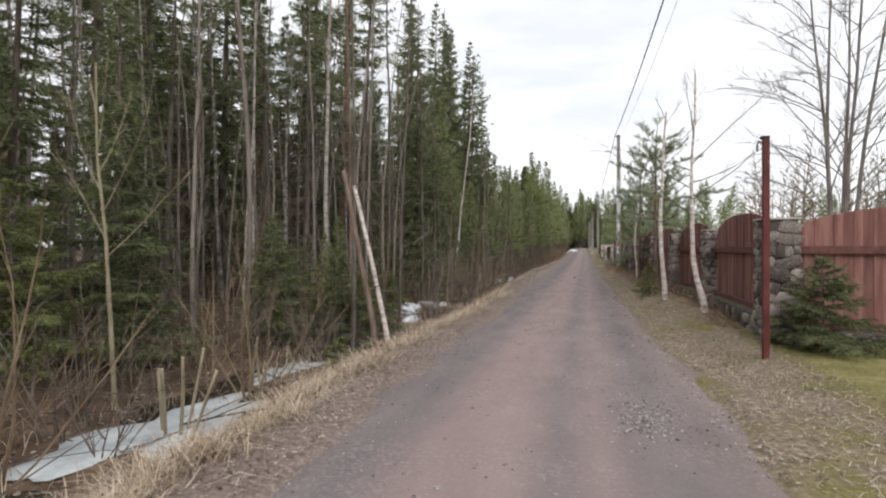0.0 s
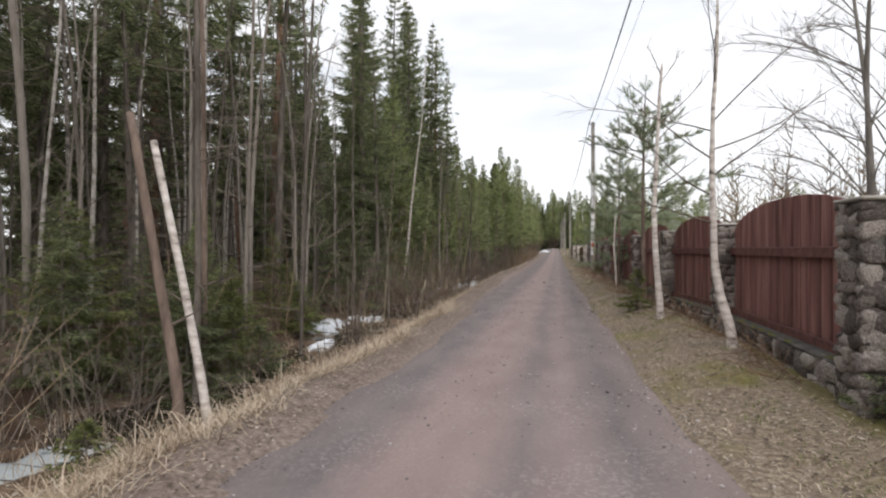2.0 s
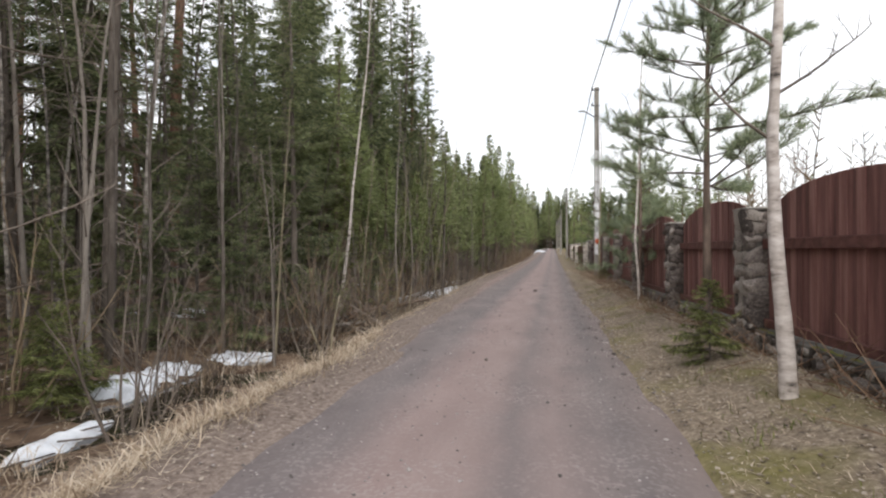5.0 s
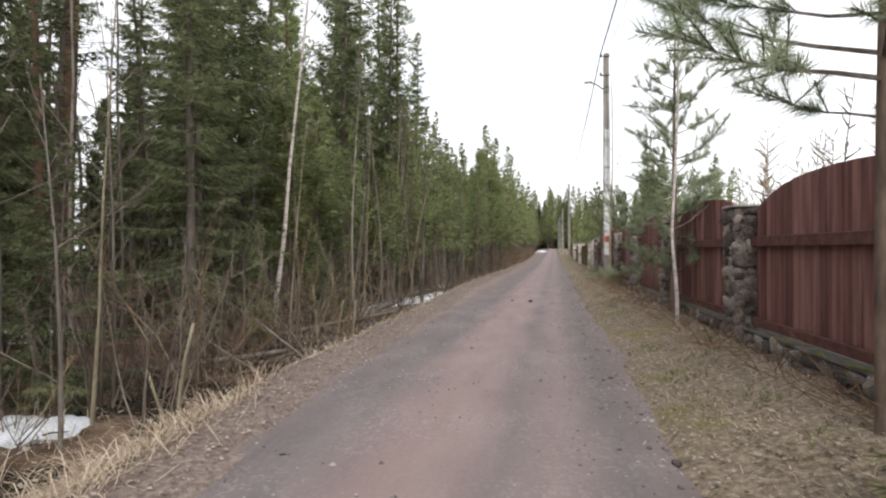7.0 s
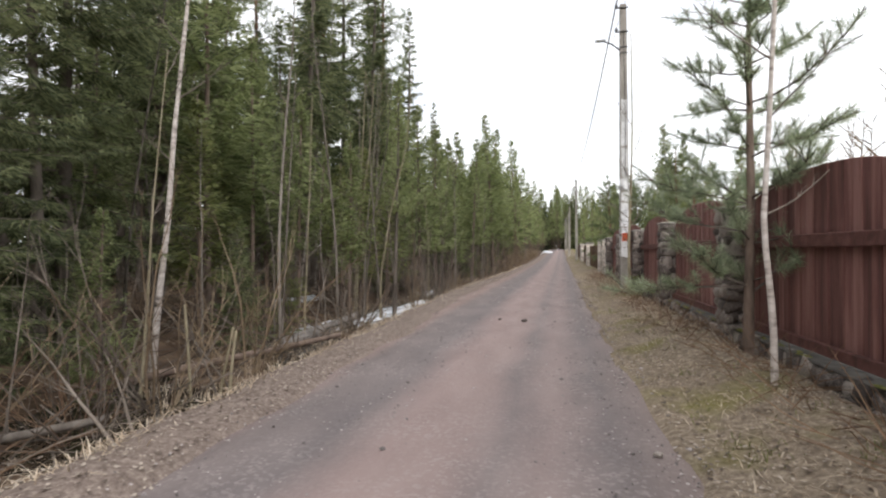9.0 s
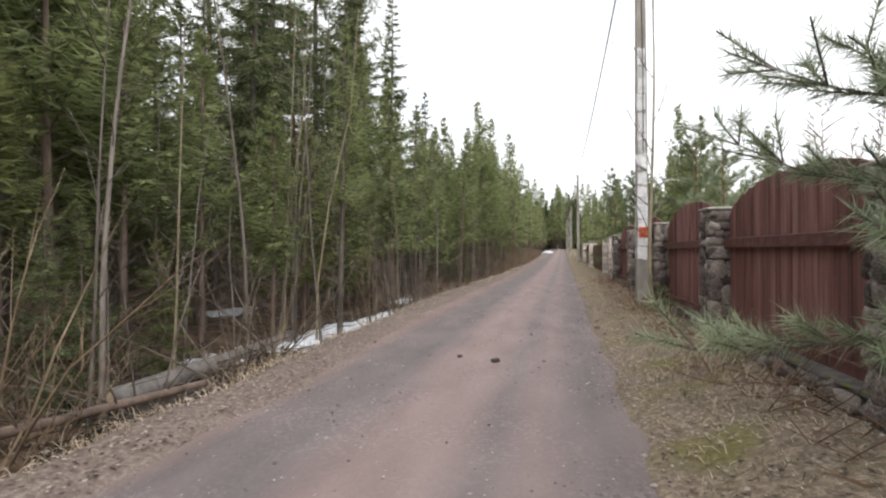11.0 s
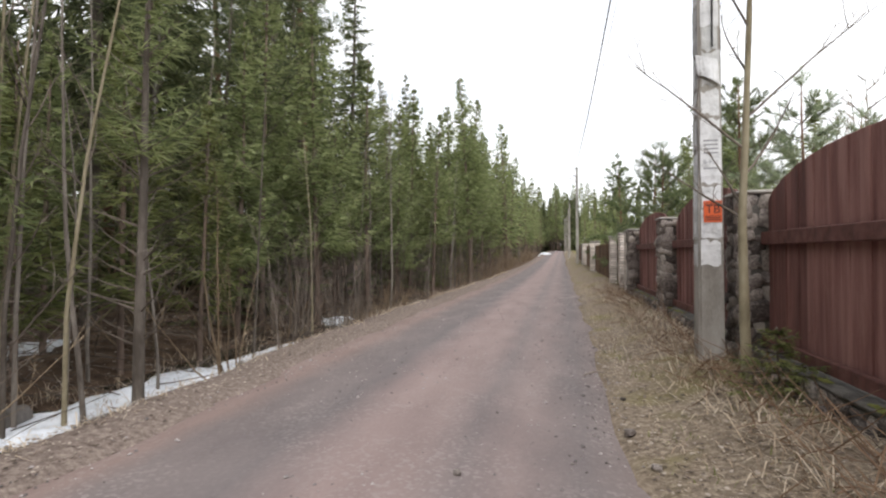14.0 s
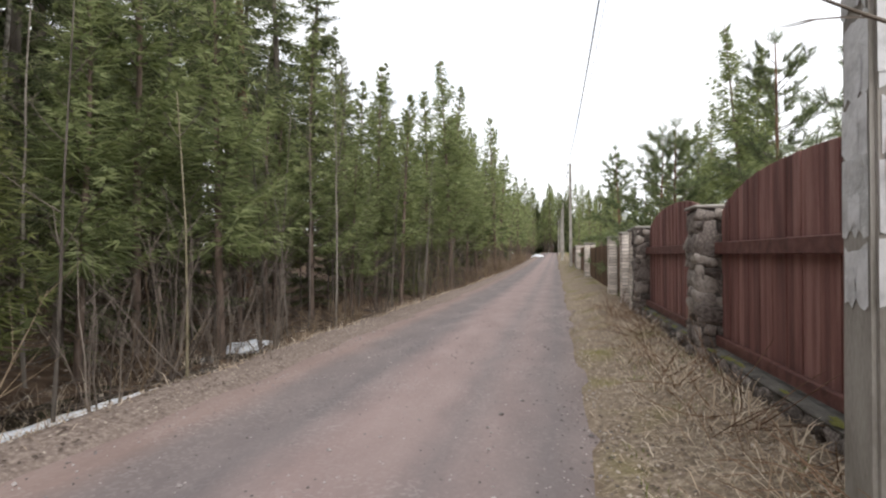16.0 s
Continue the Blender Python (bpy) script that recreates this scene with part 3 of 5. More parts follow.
def build_bare(h, seed, bark, twig, rad=0.009, spread=0.35, start=0.3, limbs_n=16, lean=(0, 0), wob=0.05, sub=4, label="bare slender deciduous tree", name="bare_tree", thick=1.0):
    """A leafless tree: wavering trunk, rising limbs, fine twigs."""
    rng = random.Random(seed)
    t = thing(name, label, "tree")
    wood, limbs = Geo(), Geo()
    pts = bend(Vector((0, 0, -0.25)), Vector((lean[0], lean[1], 1)), h + 0.25, 9, rng, wob, 0.01)
    wood.tube(pts, [rad * h * (1 - 0.9 * i / 9) + 0.005 for i in range(10)], 6)
    for i in range(limbs_n):
        u = start + (0.97 - start) * (i + rng.random()) / limbs_n
        p0, d0 = along(pts, u)
        L = h * spread * (1.1 - 0.75 * u) * rng.uniform(0.45, 1.1)
        limb = bend(p0, d0 * 0.55 + ring(rng.uniform(0, 6.3), rng.uniform(0.0, 0.5)), L, 4, rng, 0.16, 0.05)
        k = rad * h * 0.33 * (1.1 - u)
        limbs.tube(limb, [(q + k * w) * thick for q, w in ((0.003, 1), (0.003, 0.8), (0.002, 0.6), (0.003, 0), (0.002, 0))], 3, False)
        for s in range(sub):
            q, bd = along(limb, rng.uniform(0.25, 0.98))
            tw = bend(q, bd + Vector((rng.uniform(-0.9, 0.9), rng.uniform(-0.9, 0.9), rng.uniform(-0.3, 0.6))), L * rng.uniform(0.2, 0.5), 3, rng, 0.2)
            limbs.tube(tw, [0.004 * thick, 0.003 * thick, 0.002 * thick, 0.001], 3, False)
    part("trunk", wood, bark, t, smooth=True)
    tagged(part("branchwork", limbs, twig, t), kind="stuff")
    return t


def build_shrub(h, seed, twig, stems=12, wide=0.6, lift=0.02, label="bare brown shrub of thin stems"):
    rng = random.Random(seed)
    t = thing("shrub", label, "shrub")
    for i in range(stems):
        g = Geo()
        a = rng.uniform(0, 6.3)
        p = Vector((math.cos(a), math.sin(a), 0)) * rng.uniform(0, 0.18) + Vector((0, 0, -0.1))
        L = h * rng.uniform(0.55, 1.1)
        st = bend(p, ring(a, rng.uniform(1.5 - wide * 1.3, 1.5)), L, 5, rng, 0.14, lift)
        k = 0.0055 * L + 0.002
        g.tube(st, [k, 0.85 * k, 0.7 * k, 0.5 * k, 0.35 * k, 0.0015], 4, False)
        for s in range(6):
            q, bd = along(st, rng.uniform(0.25, 0.97))
            tw = bend(q, bd + Vector((rng.uniform(-0.9, 0.9), rng.uniform(-0.9, 0.9), rng.uniform(-0.1, 0.6))), L * rng.uniform(0.12, 0.4), 3, rng, 0.16)
            g.tube(tw, [0.004, 0.003, 0.002, 0.001], 3, False)
        part("stem", g, twig, t)
    return t


def plant(model, x, y, scale=1.0, turn=0.0, label="", group="", lean=(0.0, 0.0), tall=1.0):
    c = copy_thing(model, pose(x, y, land(x, y), lean[0], lean[1], turn) @ Matrix.Diagonal((scale, scale, scale * tall, 1)))
    return tagged(c, label, group=group)


def place(model, x, y, turn=0.0, label="", scale=1.0):
    """Put the model itself at its place in the plan."""
    model.matrix_basis = pose(x, y, land(x, y), 0, 0, turn) @ Matrix.Diagonal((scale, scale, scale, 1))
    return tagged(model, label)


def discard(model):
    for o in (*model.children_recursive, model):
        bpy.data.objects.remove(o)


rng = random.Random(11)

# forest models, planted by copies
spruces = [build_spruce(9.0, 2.1, 1, 1.2, leaf=0.85), build_spruce(11.0, 2.4, 2, 1.15, leaf=0.9), build_spruce(6.0, 1.7, 3, 1.3, leaf=0.85)]
dry_spruces = [build_spruce(13.0, 2.3, 21, 0.8, dead=0.55, leaf=1.3, label="tall thin spruce with dry grey lower boughs"), build_spruce(10.0, 2.0, 22, 0.8, dead=0.6, leaf=1.3, label="tall thin spruce with dry grey lower boughs")]
tall_spruces = [build_spruce(21.0, 3.3, 4, 0.55, bare=0.1, leaf=1.9, dead=0.2), build_spruce(17.0, 2.9, 5, 0.6, bare=0.1, leaf=1.8, dead=0.15)]
pines = [build_spruce(h, r, seed, 0.78, mat, 0.1, 0.1, dead, 1.45, "slender young pine with soft yellow-green needles", 0.5, "pine_tree", BARK_BROWN)
         for h, r, seed, mat, dead in ((6.5, 1.5, 6, BRIGHT_PINE, 0.26), (8.4, 2.1, 7, BRIGHT_PINE, 0.28), (5.0, 1.3, 8, SPRUCE_BRIGHT, 0.2), (7.6, 1.9, 11, BRIGHT_PINE, 0.24))]
tall_pines = [build_tall_pine(17.0, 9), build_tall_pine(20.0, 10)]
bare = [build_bare(9.0, 12, BARK_GREY, TWIG, 0.0045, 0.16, 0.3), build_bare(11.0, 13, BARK_GREY, TWIG, 0.0045, 0.14, 0.35), build_bare(7.0, 14, BARK_GREY, TWIG, 0.0045, 0.2, 0.25, wob=0.08)]
birches = [build_bare(12.0, 15, BARK_DULL, TWIG, 0.0048, 0.15, 0.45, label="slender white birch without leaves", name="birch_tree"),
           build_bare(9.0, 16, BARK_DULL, TWIG, 0.0045, 0.16, 0.4, lean=(0.06, 0), label="slender white birch without leaves", name="birch_tree")]
shrubs = [build_shrub(1.5, 17, TWIG), build_shrub(2.3, 18, TWIG, 10, 0.4), build_shrub(1.1, 19, TWIG_RED, 14, 0.9), build_shrub(2.8, 20, TWIG_RED, 9, 0.5)]
far_spruces = [build_spruce(17.0, 3.4, 31, 0.22, leaf=5.0), build_spruce(14.0, 3.0, 32, 0.22, leaf=5.0)]
far_pines = [build_spruce(h, 1.9, seed, 0.46, mat, 0.08, 0.0, 0.15, 1.1, "green pine in the distance", 0.4, "pine_tree", BARK_BROWN) for h, seed, mat in ((7.0, 33, BRIGHT_PINE), (8.0, 34, BRIGHT_PINE))]
far_bare = [build_bare(9.0, 35, BARK_GREY, TWIG_RED, 0.007, 0.24, 0.2, 16, sub=4, thick=5.0, label="bare brownish tree in the distance"), build_bare(8.0, 36, BARK_DULL, TWIG_RED, 0.007, 0.26, 0.25, 16, sub=4, thick=5.0, label="bare brownish tree in the distance")]
low_trees = [build_spruce(3.0, 1.2, 37, 1.6, SPRUCE_BRIGHT, leaf=0.55, label="young bright green spruce at the forest edge"), build_spruce(3.4, 0.95, 38, 1.1, BRIGHT_PINE, 0.04, leaf=0.75, label="low young pine at the forest edge", up=0.5, name="pine_tree", bark=BARK_BROWN),
             build_spruce(4.2, 1.5, 39, 1.3, leaf=0.7, label="young dark green spruce at the forest edge")]
arching = [build_shrub(2.4, 41, TWIG_RED, 9, 1.0, -0.09, "arching bare stems bending over the ditch"), build_shrub(3.0, 42, TWIG, 8, 0.8, -0.07, "arching bare stems bending over the ditch")]

# the named trees of the forest edge
place(build_spruce(9.2, 1.45, 43, 1.25, leaf=0.8, label="slim dense dark green spruce at the forest edge"), -5.9, 20.9, 0)
place(build_spruce(9.8, 1.7, 44, 1.2, leaf=0.85, label="slim dense dark green spruce at the forest edge"), -7.1, 22.7, 70)
plant(spruces[0], -8.0, 19.2, 0.85, 10)
for x, y, k, s, a in ((-4.1, 18.6, 0, 1.0, 0), (-4.6, 20.0, 1, 0.9, 80), (-4.3, 23.6, 0, 1.1, 200), (-4.5, 25.4, 1, 1.0, 30), (-4.4, 28.2, 0, 0.8, 120), (-5.4, 3.0, 0, 0.8, 60), (-5.7, 5.6, 0, 0.7, 10), (-5.5, 6.9, 1, 0.6, 250), (-4.7, 36.5, 1, 0.8, 90)):
    plant(arching[k], x, y, s, a)
plant(spruces[1], -7.5, 23.4, 1.2, 40)
plant(birches[0], -9.85, 37.0, 1.0, 0)
plant(tall_pines[1], -11.3, 23.4, 1.0, 80)
plant(tall_spruces[0], -13.3, 54.0, 1.2, 0)
plant(tall_spruces[1], -12.0, 67.0, 0.95, 30)
plant(tall_spruces[1], -13.5, 62.0, 1.0, 130)
plant(tall_spruces[0], -12.5, 46.0, 1.1, 70)
plant(tall_spruces[0], -11.5, 39.0, 1.0, 170)
plant(pines[1], -4.9, 56.5, 1.45, 0)
plant(pines[3], -5.6, 54.0, 1.3, 90)
plant(pines[1], -5.4, 59.5, 1.4, 200)
plant(bare[0], -7.8, 15.9, 1.1, 0)
plant(birches[0], -6.9, 17.2, 0.9, 60)

for x, y, k, s in ((-9.3, 27.5, 0, 0.85), (-10.4, 31.0, 1, 1.0), (-9.0, 34.5, 0, 0.8), (-10.2, 37.5, 1, 1.05), (-9.4, 42.0, 0, 0.9), (-10.5, 46.0, 1, 1.0), (-11.0, 20.0, 0, 0.9), (-9.8, 50.0, 0, 0.85)):
    plant(tall_spruces[k], x, y, s, 47 * y)

# the rest of the forest
taken = [(-8.0, 19.2), (-5.9, 20.9), (-7.1, 22.7), (-7.5, 23.4), (-5.8, 23.4), (-11.3, 23.4), (-4.4, 30.8), (-9.85, 37.0), (-5.6, 54.0), (-5.4, 59.5), (-4.9, 56.5), (-13.3, 54.0), (-12, 67), (-13.5, 62), (-12.5, 46), (-11.5, 39), (-9.3, 27.5), (-10.4, 31.0), (-9.0, 34.5), (-10.2, 37.5), (-9.4, 42.0), (-10.5, 46.0), (-11.0, 20.0), (-9.8, 50.0), (-4.1, 8.4), (-5.2, 12.2), (-4.6, 9.6)]


def free(x, y, gap):
    if all((x - a) ** 2 + (y - b) ** 2 > gap * gap for a, b in taken):
        taken.append((x, y))
        return True
    return False


def scatter(models, n, x0, x1, y0, y1, gap, s0, s1, tilt=2.0, group=""):
    for _ in range(n):
        x, y = rng.uniform(x0, x1), rng.uniform(y0, y1)
        if free(x, y, gap):
            plant(rng.choice(models), x, y, rng.uniform(s0, s1), rng.uniform(0, 360), "", group, (rng.uniform(-tilt, tilt), rng.uniform(-tilt, tilt)))


scatter(spruces, 9, -10, -6.4, 2, 9, 1.5, 0.6, 0.95)
scatter(tall_spruces, 17, -26, -12, 6, 60, 2.4, 0.75, 1.05)
scatter(tall_pines, 12, -24, -9, 2, 50, 1.6, 0.8, 1.05)
scatter(dry_spruces, 36, -17, -7.2, 7, 22, 1.1, 0.75, 1.1)
scatter(far_spruces, 26, -30, -15, 14, 62, 1.8, 0.5, 0.85)
scatter(spruces, 4, -15, -8, 9, 20, 1.5, 0.5, 0.9)
scatter(spruces, 11, -11, -6.6, 25, 50, 1.6, 0.7, 1.05)
scatter(dry_spruces, 12, -14, -7, 24, 46, 1.2, 0.8, 1.1)
scatter(pines, 70, -9.0, -5.2, 23.5, 46, 0.9, 0.7, 1.1)
scatter(pines, 34, -8, -4.9, 44, 70, 1.1, 1.0, 1.35)
scatter(far_pines, 70, -11, -4.6, 66, 135, 1.1, 1.35, 1.85)
scatter(far_pines, 34, -12, 14, 160, 182, 1.3, 1.9, 2.5)
scatter(low_trees, 16, -6.6, -5.2, 8.5, 22, 0.9, 0.35, 0.75)
scatter(low_trees, 34, -6.8, -5.1, 21, 60, 0.8, 0.5, 1.0)
scatter(far_spruces, 44, -48, -26, -12, 120, 2.4, 0.75, 1.05)
scatter(far_spruces, 18, -30, -15, 0, 22, 1.8, 0.4, 0.6)
scatter(far_spruces, 12, -14, -7, 60, 130, 1.5, 0.6, 0.9)
scatter(bare + bare + bare + birches, 125, -14, -5.3, 6, 20, 0.45, 0.75, 1.15, 3.5, "thin forest trunks")
scatter(bare + birches[:1], 16, -13, -7.0, 20, 30, 0.6, 0.8, 1.1, 3, "thin forest trunks")
scatter(bare, 80, -7, -4.5, 24, 60, 0.4, 0.35, 0.75, 5, "thin forest trunks")
scatter(shrubs, 60, -5.9, -3.9, 3, 22, 0.35, 0.6, 1.1, 5)
scatter(shrubs[:3] + shrubs, 76, -6.2, -3.8, 22, 60, 0.35, 0.6, 1.2, 5)
scatter(shrubs[3:], 45, -5.0, -3.9, 50, 115, 0.5, 0.6, 1.1, 5)
scatter(shrubs[2:], 36, -12, -6, 2, 40, 0.8, 0.9, 1.3, 5)
scatter(far_spruces, 44, -44, -13, 16, 75, 1.5, 0.45, 0.65)
# behind the fence and beyond the road's end
scatter(pines, 18, 4.2, 10, 44, 62, 1.5, 0.6, 0.95)
scatter(far_bare, 110, 16, 62, 50, 82, 0.9, 1.0, 1.35)
scatter(far_pines, 46, 10, 66, 58, 100, 1.5, 1.0, 1.35)
scatter(far_spruces, 46, -16, 18, 168, 192, 1.4, 0.75, 1.0)
scatter(far_spruces, 14, 3.5, 16, 120, 168, 1.8, 0.5, 0.8)
scatter(far_pines, 24, 3.6, 10, 62, 165, 1.8, 0.9, 1.3)
scatter(far_pines, 14, -11, -4.5, 130, 170, 1.5, 1.2, 1.7)
scatter(far_bare, 12, -5.5, -4.2, 75, 150, 1.5, 0.6, 0.9)
for x, y, a in ((-2.6, 176, 0), (-0.6, 179, 70), (1.0, 174, 140), (2.6, 168, 200), (3.8, 161, 260), (-4.2, 172, 310)):
    plant(far_spruces[int(a) % 2], x, y, 0.8, a)
# behind the camera: added, unseen spruces that close the forest and bounce light
scatter(tall_spruces + spruces, 12, -16, -6, -16, 0, 2.0, 0.7, 1.0)
for m in spruces + dry_spruces + tall_spruces + pines + tall_pines + bare + birches + shrubs + far_spruces + far_pines + far_bare + low_trees + arching:
    discard(m)


# ---------------------------------------------------------------- fence
def stone_meshes():
    """A handful of rounded field stones of unit size."""
    made, r = [], random.Random(31)
    for i in range(12):
        bm = bmesh.new()
        bmesh.ops.create_icosphere(bm, subdivisions=2, radius=0.55)
        off = Vector((7.3 * i, 1.9 * i, 0.4))
        for v in bm.verts:
            c = v.co / 0.55
            c = Vector([math.copysign(abs(q) ** 0.55, q) for q in c]) * 0.5
            v.co = c * (1 + 0.4 * noise.noise(c * 2.6 + off) + r.uniform(-0.06, 0.06))
        me = bpy.data.meshes.new("stone")
        bm.to_mesh(me)
        bm.free()
        me.materials.append(STONE)
        me.polygons.foreach_set("use_smooth", [True] * len(me.polygons))
        made.append(me)
    return made


STONES = stone_meshes()
stone_rng = random.Random(32)


def stone_face(parent, origin, across, out, width, height, top_uneven=0.0):
    """Lay field stones in rough courses over a wall face, each one proud of the mortar."""
    z = 0.0
    turn = math.degrees(math.atan2(across.y, across.x))
    while z < height - 0.03:
        hh = min(stone_rng.uniform(0.08, 0.21), height - z)
        if height - z - hh < 0.07:
            hh = height - z
        x = 0.0
        while x < width - 0.02:
            ww = min(hh * stone_rng.uniform(0.6, 1.9), width - x)
            if width - x - ww < 0.08:
                ww = width - x
            h2 = hh * stone_rng.uniform(0.75, 1.25)
            c = origin + across * (x + ww / 2) + Vector((0, 0, z + hh / 2 + stone_rng.uniform(-0.025, 0.025))) + out * stone_rng.uniform(-0.015, 0.025)
            s = new("stone", stone_rng.choice(STONES))
            s.parent = parent
            s.matrix_basis = Matrix.Translation(c) @ pose(0, 0, 0, stone_rng.uniform(-8, 8), stone_rng.uniform(-22, 22), turn + stone_rng.choice((0, 180))) @ Matrix.Diagonal((ww * 1.12, 0.11, h2 * 1.12, 1))
            x += ww
        z += hh


PILLAR_FAR = (9.12, 13.4, 16.75, 20.37, 24.0, 27.76, 31.45, 35.3, 39.6)
FENCE_X = (2.52, 2.6, 2.38, 2.24, 2.13, 2.06, 2.02, 1.98, 1.98)


def fence_face(y):
    return float(np.interp(y, PILLAR_FAR, FENCE_X))


def stone_pillar(x, y, wide, deep, top, label="square fence pillar of grey field stones with a thin cap"):
    base = land(x, y) - 0.05
    t = thing("stone_pillar", label, "pillar", "stone fence pillars", at=(x, y, base))
    h = top - base
    g = bevelled_box((wide - 0.05, deep - 0.05, h - 0.03), 0.01, (wide / 2, deep / 2, (h - 0.03) / 2))
    part("core", g, MORTAR, t, "grey mortar core")
    stone_face(t, Vector((0.05, deep, 0)), Vector((0, -1, 0)), Vector((-1, 0, 0)), deep, h - 0.04)
    stone_face(t, Vector((0, 0.05, 0)), Vector((1, 0, 0)), Vector((0, -1, 0)), wide, h - 0.04)
    stone_face(t, Vector((wide, deep - 0.05, 0)), Vector((-1, 0, 0)), Vector((0, 1, 0)), wide, h - 0.04)
    g = bevelled_box((wide + 0.04, deep + 0.04, 0.035), 0.012, (wide / 2, deep / 2, h - 0.012))
    part("cap", g, CONCRETE, t, "thin pale concrete cap")
    return t


def arch(u):
    """Height of a panel's top over its ends: a flat shoulder, then a bow."""
    return 0.31 * max(0.0, 1 - abs(2 * u - 1) ** 2.4) ** 0.75


def fence_panel(a, b, bottom, shoulder, label="red-brown stained wooden fence panel with an arched top"):
    """Boards between two points of the plan, two rails, and a sill board on the stone plinth."""
    a, b = Vector((*a, 0)), Vector((*b, 0))
    d = b - a
    length = d.length
    t = thing("fence_panel", label, "fence panel", "arched fence panels")
    t.matrix_basis = Matrix.Translation((a.x, a.y, 0)) @ pose(0, 0, 0, 0, 0, math.degrees(math.atan2(d.y, d.x)))
    r = random.Random(int(a.y * 100))
    n = round(length / 0.125)
    w = length / n
    for i in range(n):
        x0, x1 = i * w, (i + 1) * w
        h0, h1 = shoulder + arch(x0 / length), shoulder + arch(x1 / length)
        back = 0.009 * (i % 2) + r.uniform(-0.003, 0.003)
        z0 = bottom + r.uniform(-0.006, 0.006)
        bm = bmesh.new()
        gap = 0.003 if i % 2 else -0.006
        vs = [bm.verts.new((x, y, z)) for x, hz in ((x0 + gap, h0), (x1 - gap, h1)) for y in (back, back - 0.02) for z in (z0, hz)]
        for q in ((0, 1, 3, 2), (4, 6, 7, 5), (0, 4, 5, 1), (2, 3, 7, 6), (1, 5, 7, 3), (0, 2, 6, 4)):
            bm.faces.new([vs[k] for k in q])
        bmesh.ops.recalc_face_normals(bm, faces=bm.faces[:])
        bmesh.ops.bevel(bm, geom=bm.edges[:], offset=0.004, segments=1, affect="EDGES")
        part("board", bm, PAINT, t)
    for z, tall, deep in ((1.395, 0.12, 0.055), (bottom + 0.035, 0.1, 0.05)):
        bm = bevelled_box((length - 0.004, deep, tall), 0.008, (length / 2, 0.018 + deep / 2, z))
        part("rail", bm, PAINT_DARK, t, "darker horizontal rail")
    return t


def plinth(a, b, top):
    """A low wall of field stones with a concrete coping under a panel."""
    a, b = Vector((*a, 0)), Vector((*b, 0))
    d = b - a
    length = d.length
    base = min(land(a.x - 0.1, a.y), land(b.x - 0.1, b.y)) - 0.12
    t = thing("stone_plinth", "low field-stone plinth with a mossy concrete coping", "wall", "fence plinths")
    t.matrix_basis = Matrix.Translation((a.x, a.y, base)) @ pose(0, 0, 0, 0, 0, math.degrees(math.atan2(d.y, d.x)))
    h = top - base
    part("core", bevelled_box((length - 0.01, 0.29, h - 0.05), 0.01, (length / 2, 0.0, (h - 0.05) / 2)), MORTAR, t, "grey mortar core")
    stone_face(t, Vector((length, 0.12, 0)), Vector((-1, 0, 0)), Vector((0, 1, 0)), length, h - 0.05)
    bm = bevelled_box((length - 0.01, 0.33, 0.035), 0.012, (length / 2, 0.0, h - 0.03))
    part("coping", bm, MORTAR, t, "weathered concrete coping")
    m = Geo()
    r = random.Random(int(a.y * 10))
    for k in range(16):
        c = Vector((r.uniform(0.1, length - 0.1), r.uniform(0.1, 0.17), h - 0.006))
        w = r.uniform(0.03, 0.12)
        q = len(m.v)
        m.v += [c + Vector((0, 0, 0.014))] + [c + Vector((math.cos(j * 1.05) * w * r.uniform(0.8, 1.5), math.sin(j * 1.05) * 0.03 * r.uniform(0.6, 1.2), 0)) for j in range(6)]
        m.f += [(q, q + 1 + j, q + 1 + (j + 1) % 6) for j in range(6)]
    tagged(part("moss", m, MOSS, t, "green moss cushions", True), kind="stuff")
    return t


W = 0.44
stone_pillar(2.52, PILLAR_FAR[0] - W, 0.48, W, 1.86, "corner pillar of pale field stones with a cap")
for y in PILLAR_FAR[1:]:
    stone_pillar(fence_face(y), y - W, W, W, 1.84)
for y0, y1 in zip(PILLAR_FAR, PILLAR_FAR[1:]):
    a, b = (fence_face(y1) + 0.24, y1 - W), (fence_face(y0) + 0.24, y0)
    a, b = b, a
    fence_panel(a, b, 0.42, 1.75)
    plinth(a, b, 0.385)
# the side that runs away from the road at the corner
fence_panel((6.7, PILLAR_FAR[0] - 0.2), (3.0, PILLAR_FAR[0] - 0.2), 0.25, 1.72)
plinth((6.7, PILLAR_FAR[0] - 0.2), (3.0, PILLAR_FAR[0] - 0.2), 0.22)
stone_pillar(6.7, PILLAR_FAR[0] - W, W, W, 1.84)
fence_panel((10.6, PILLAR_FAR[0] - 0.2), (7.14, PILLAR_FAR[0] - 0.2), 0.25, 1.72)


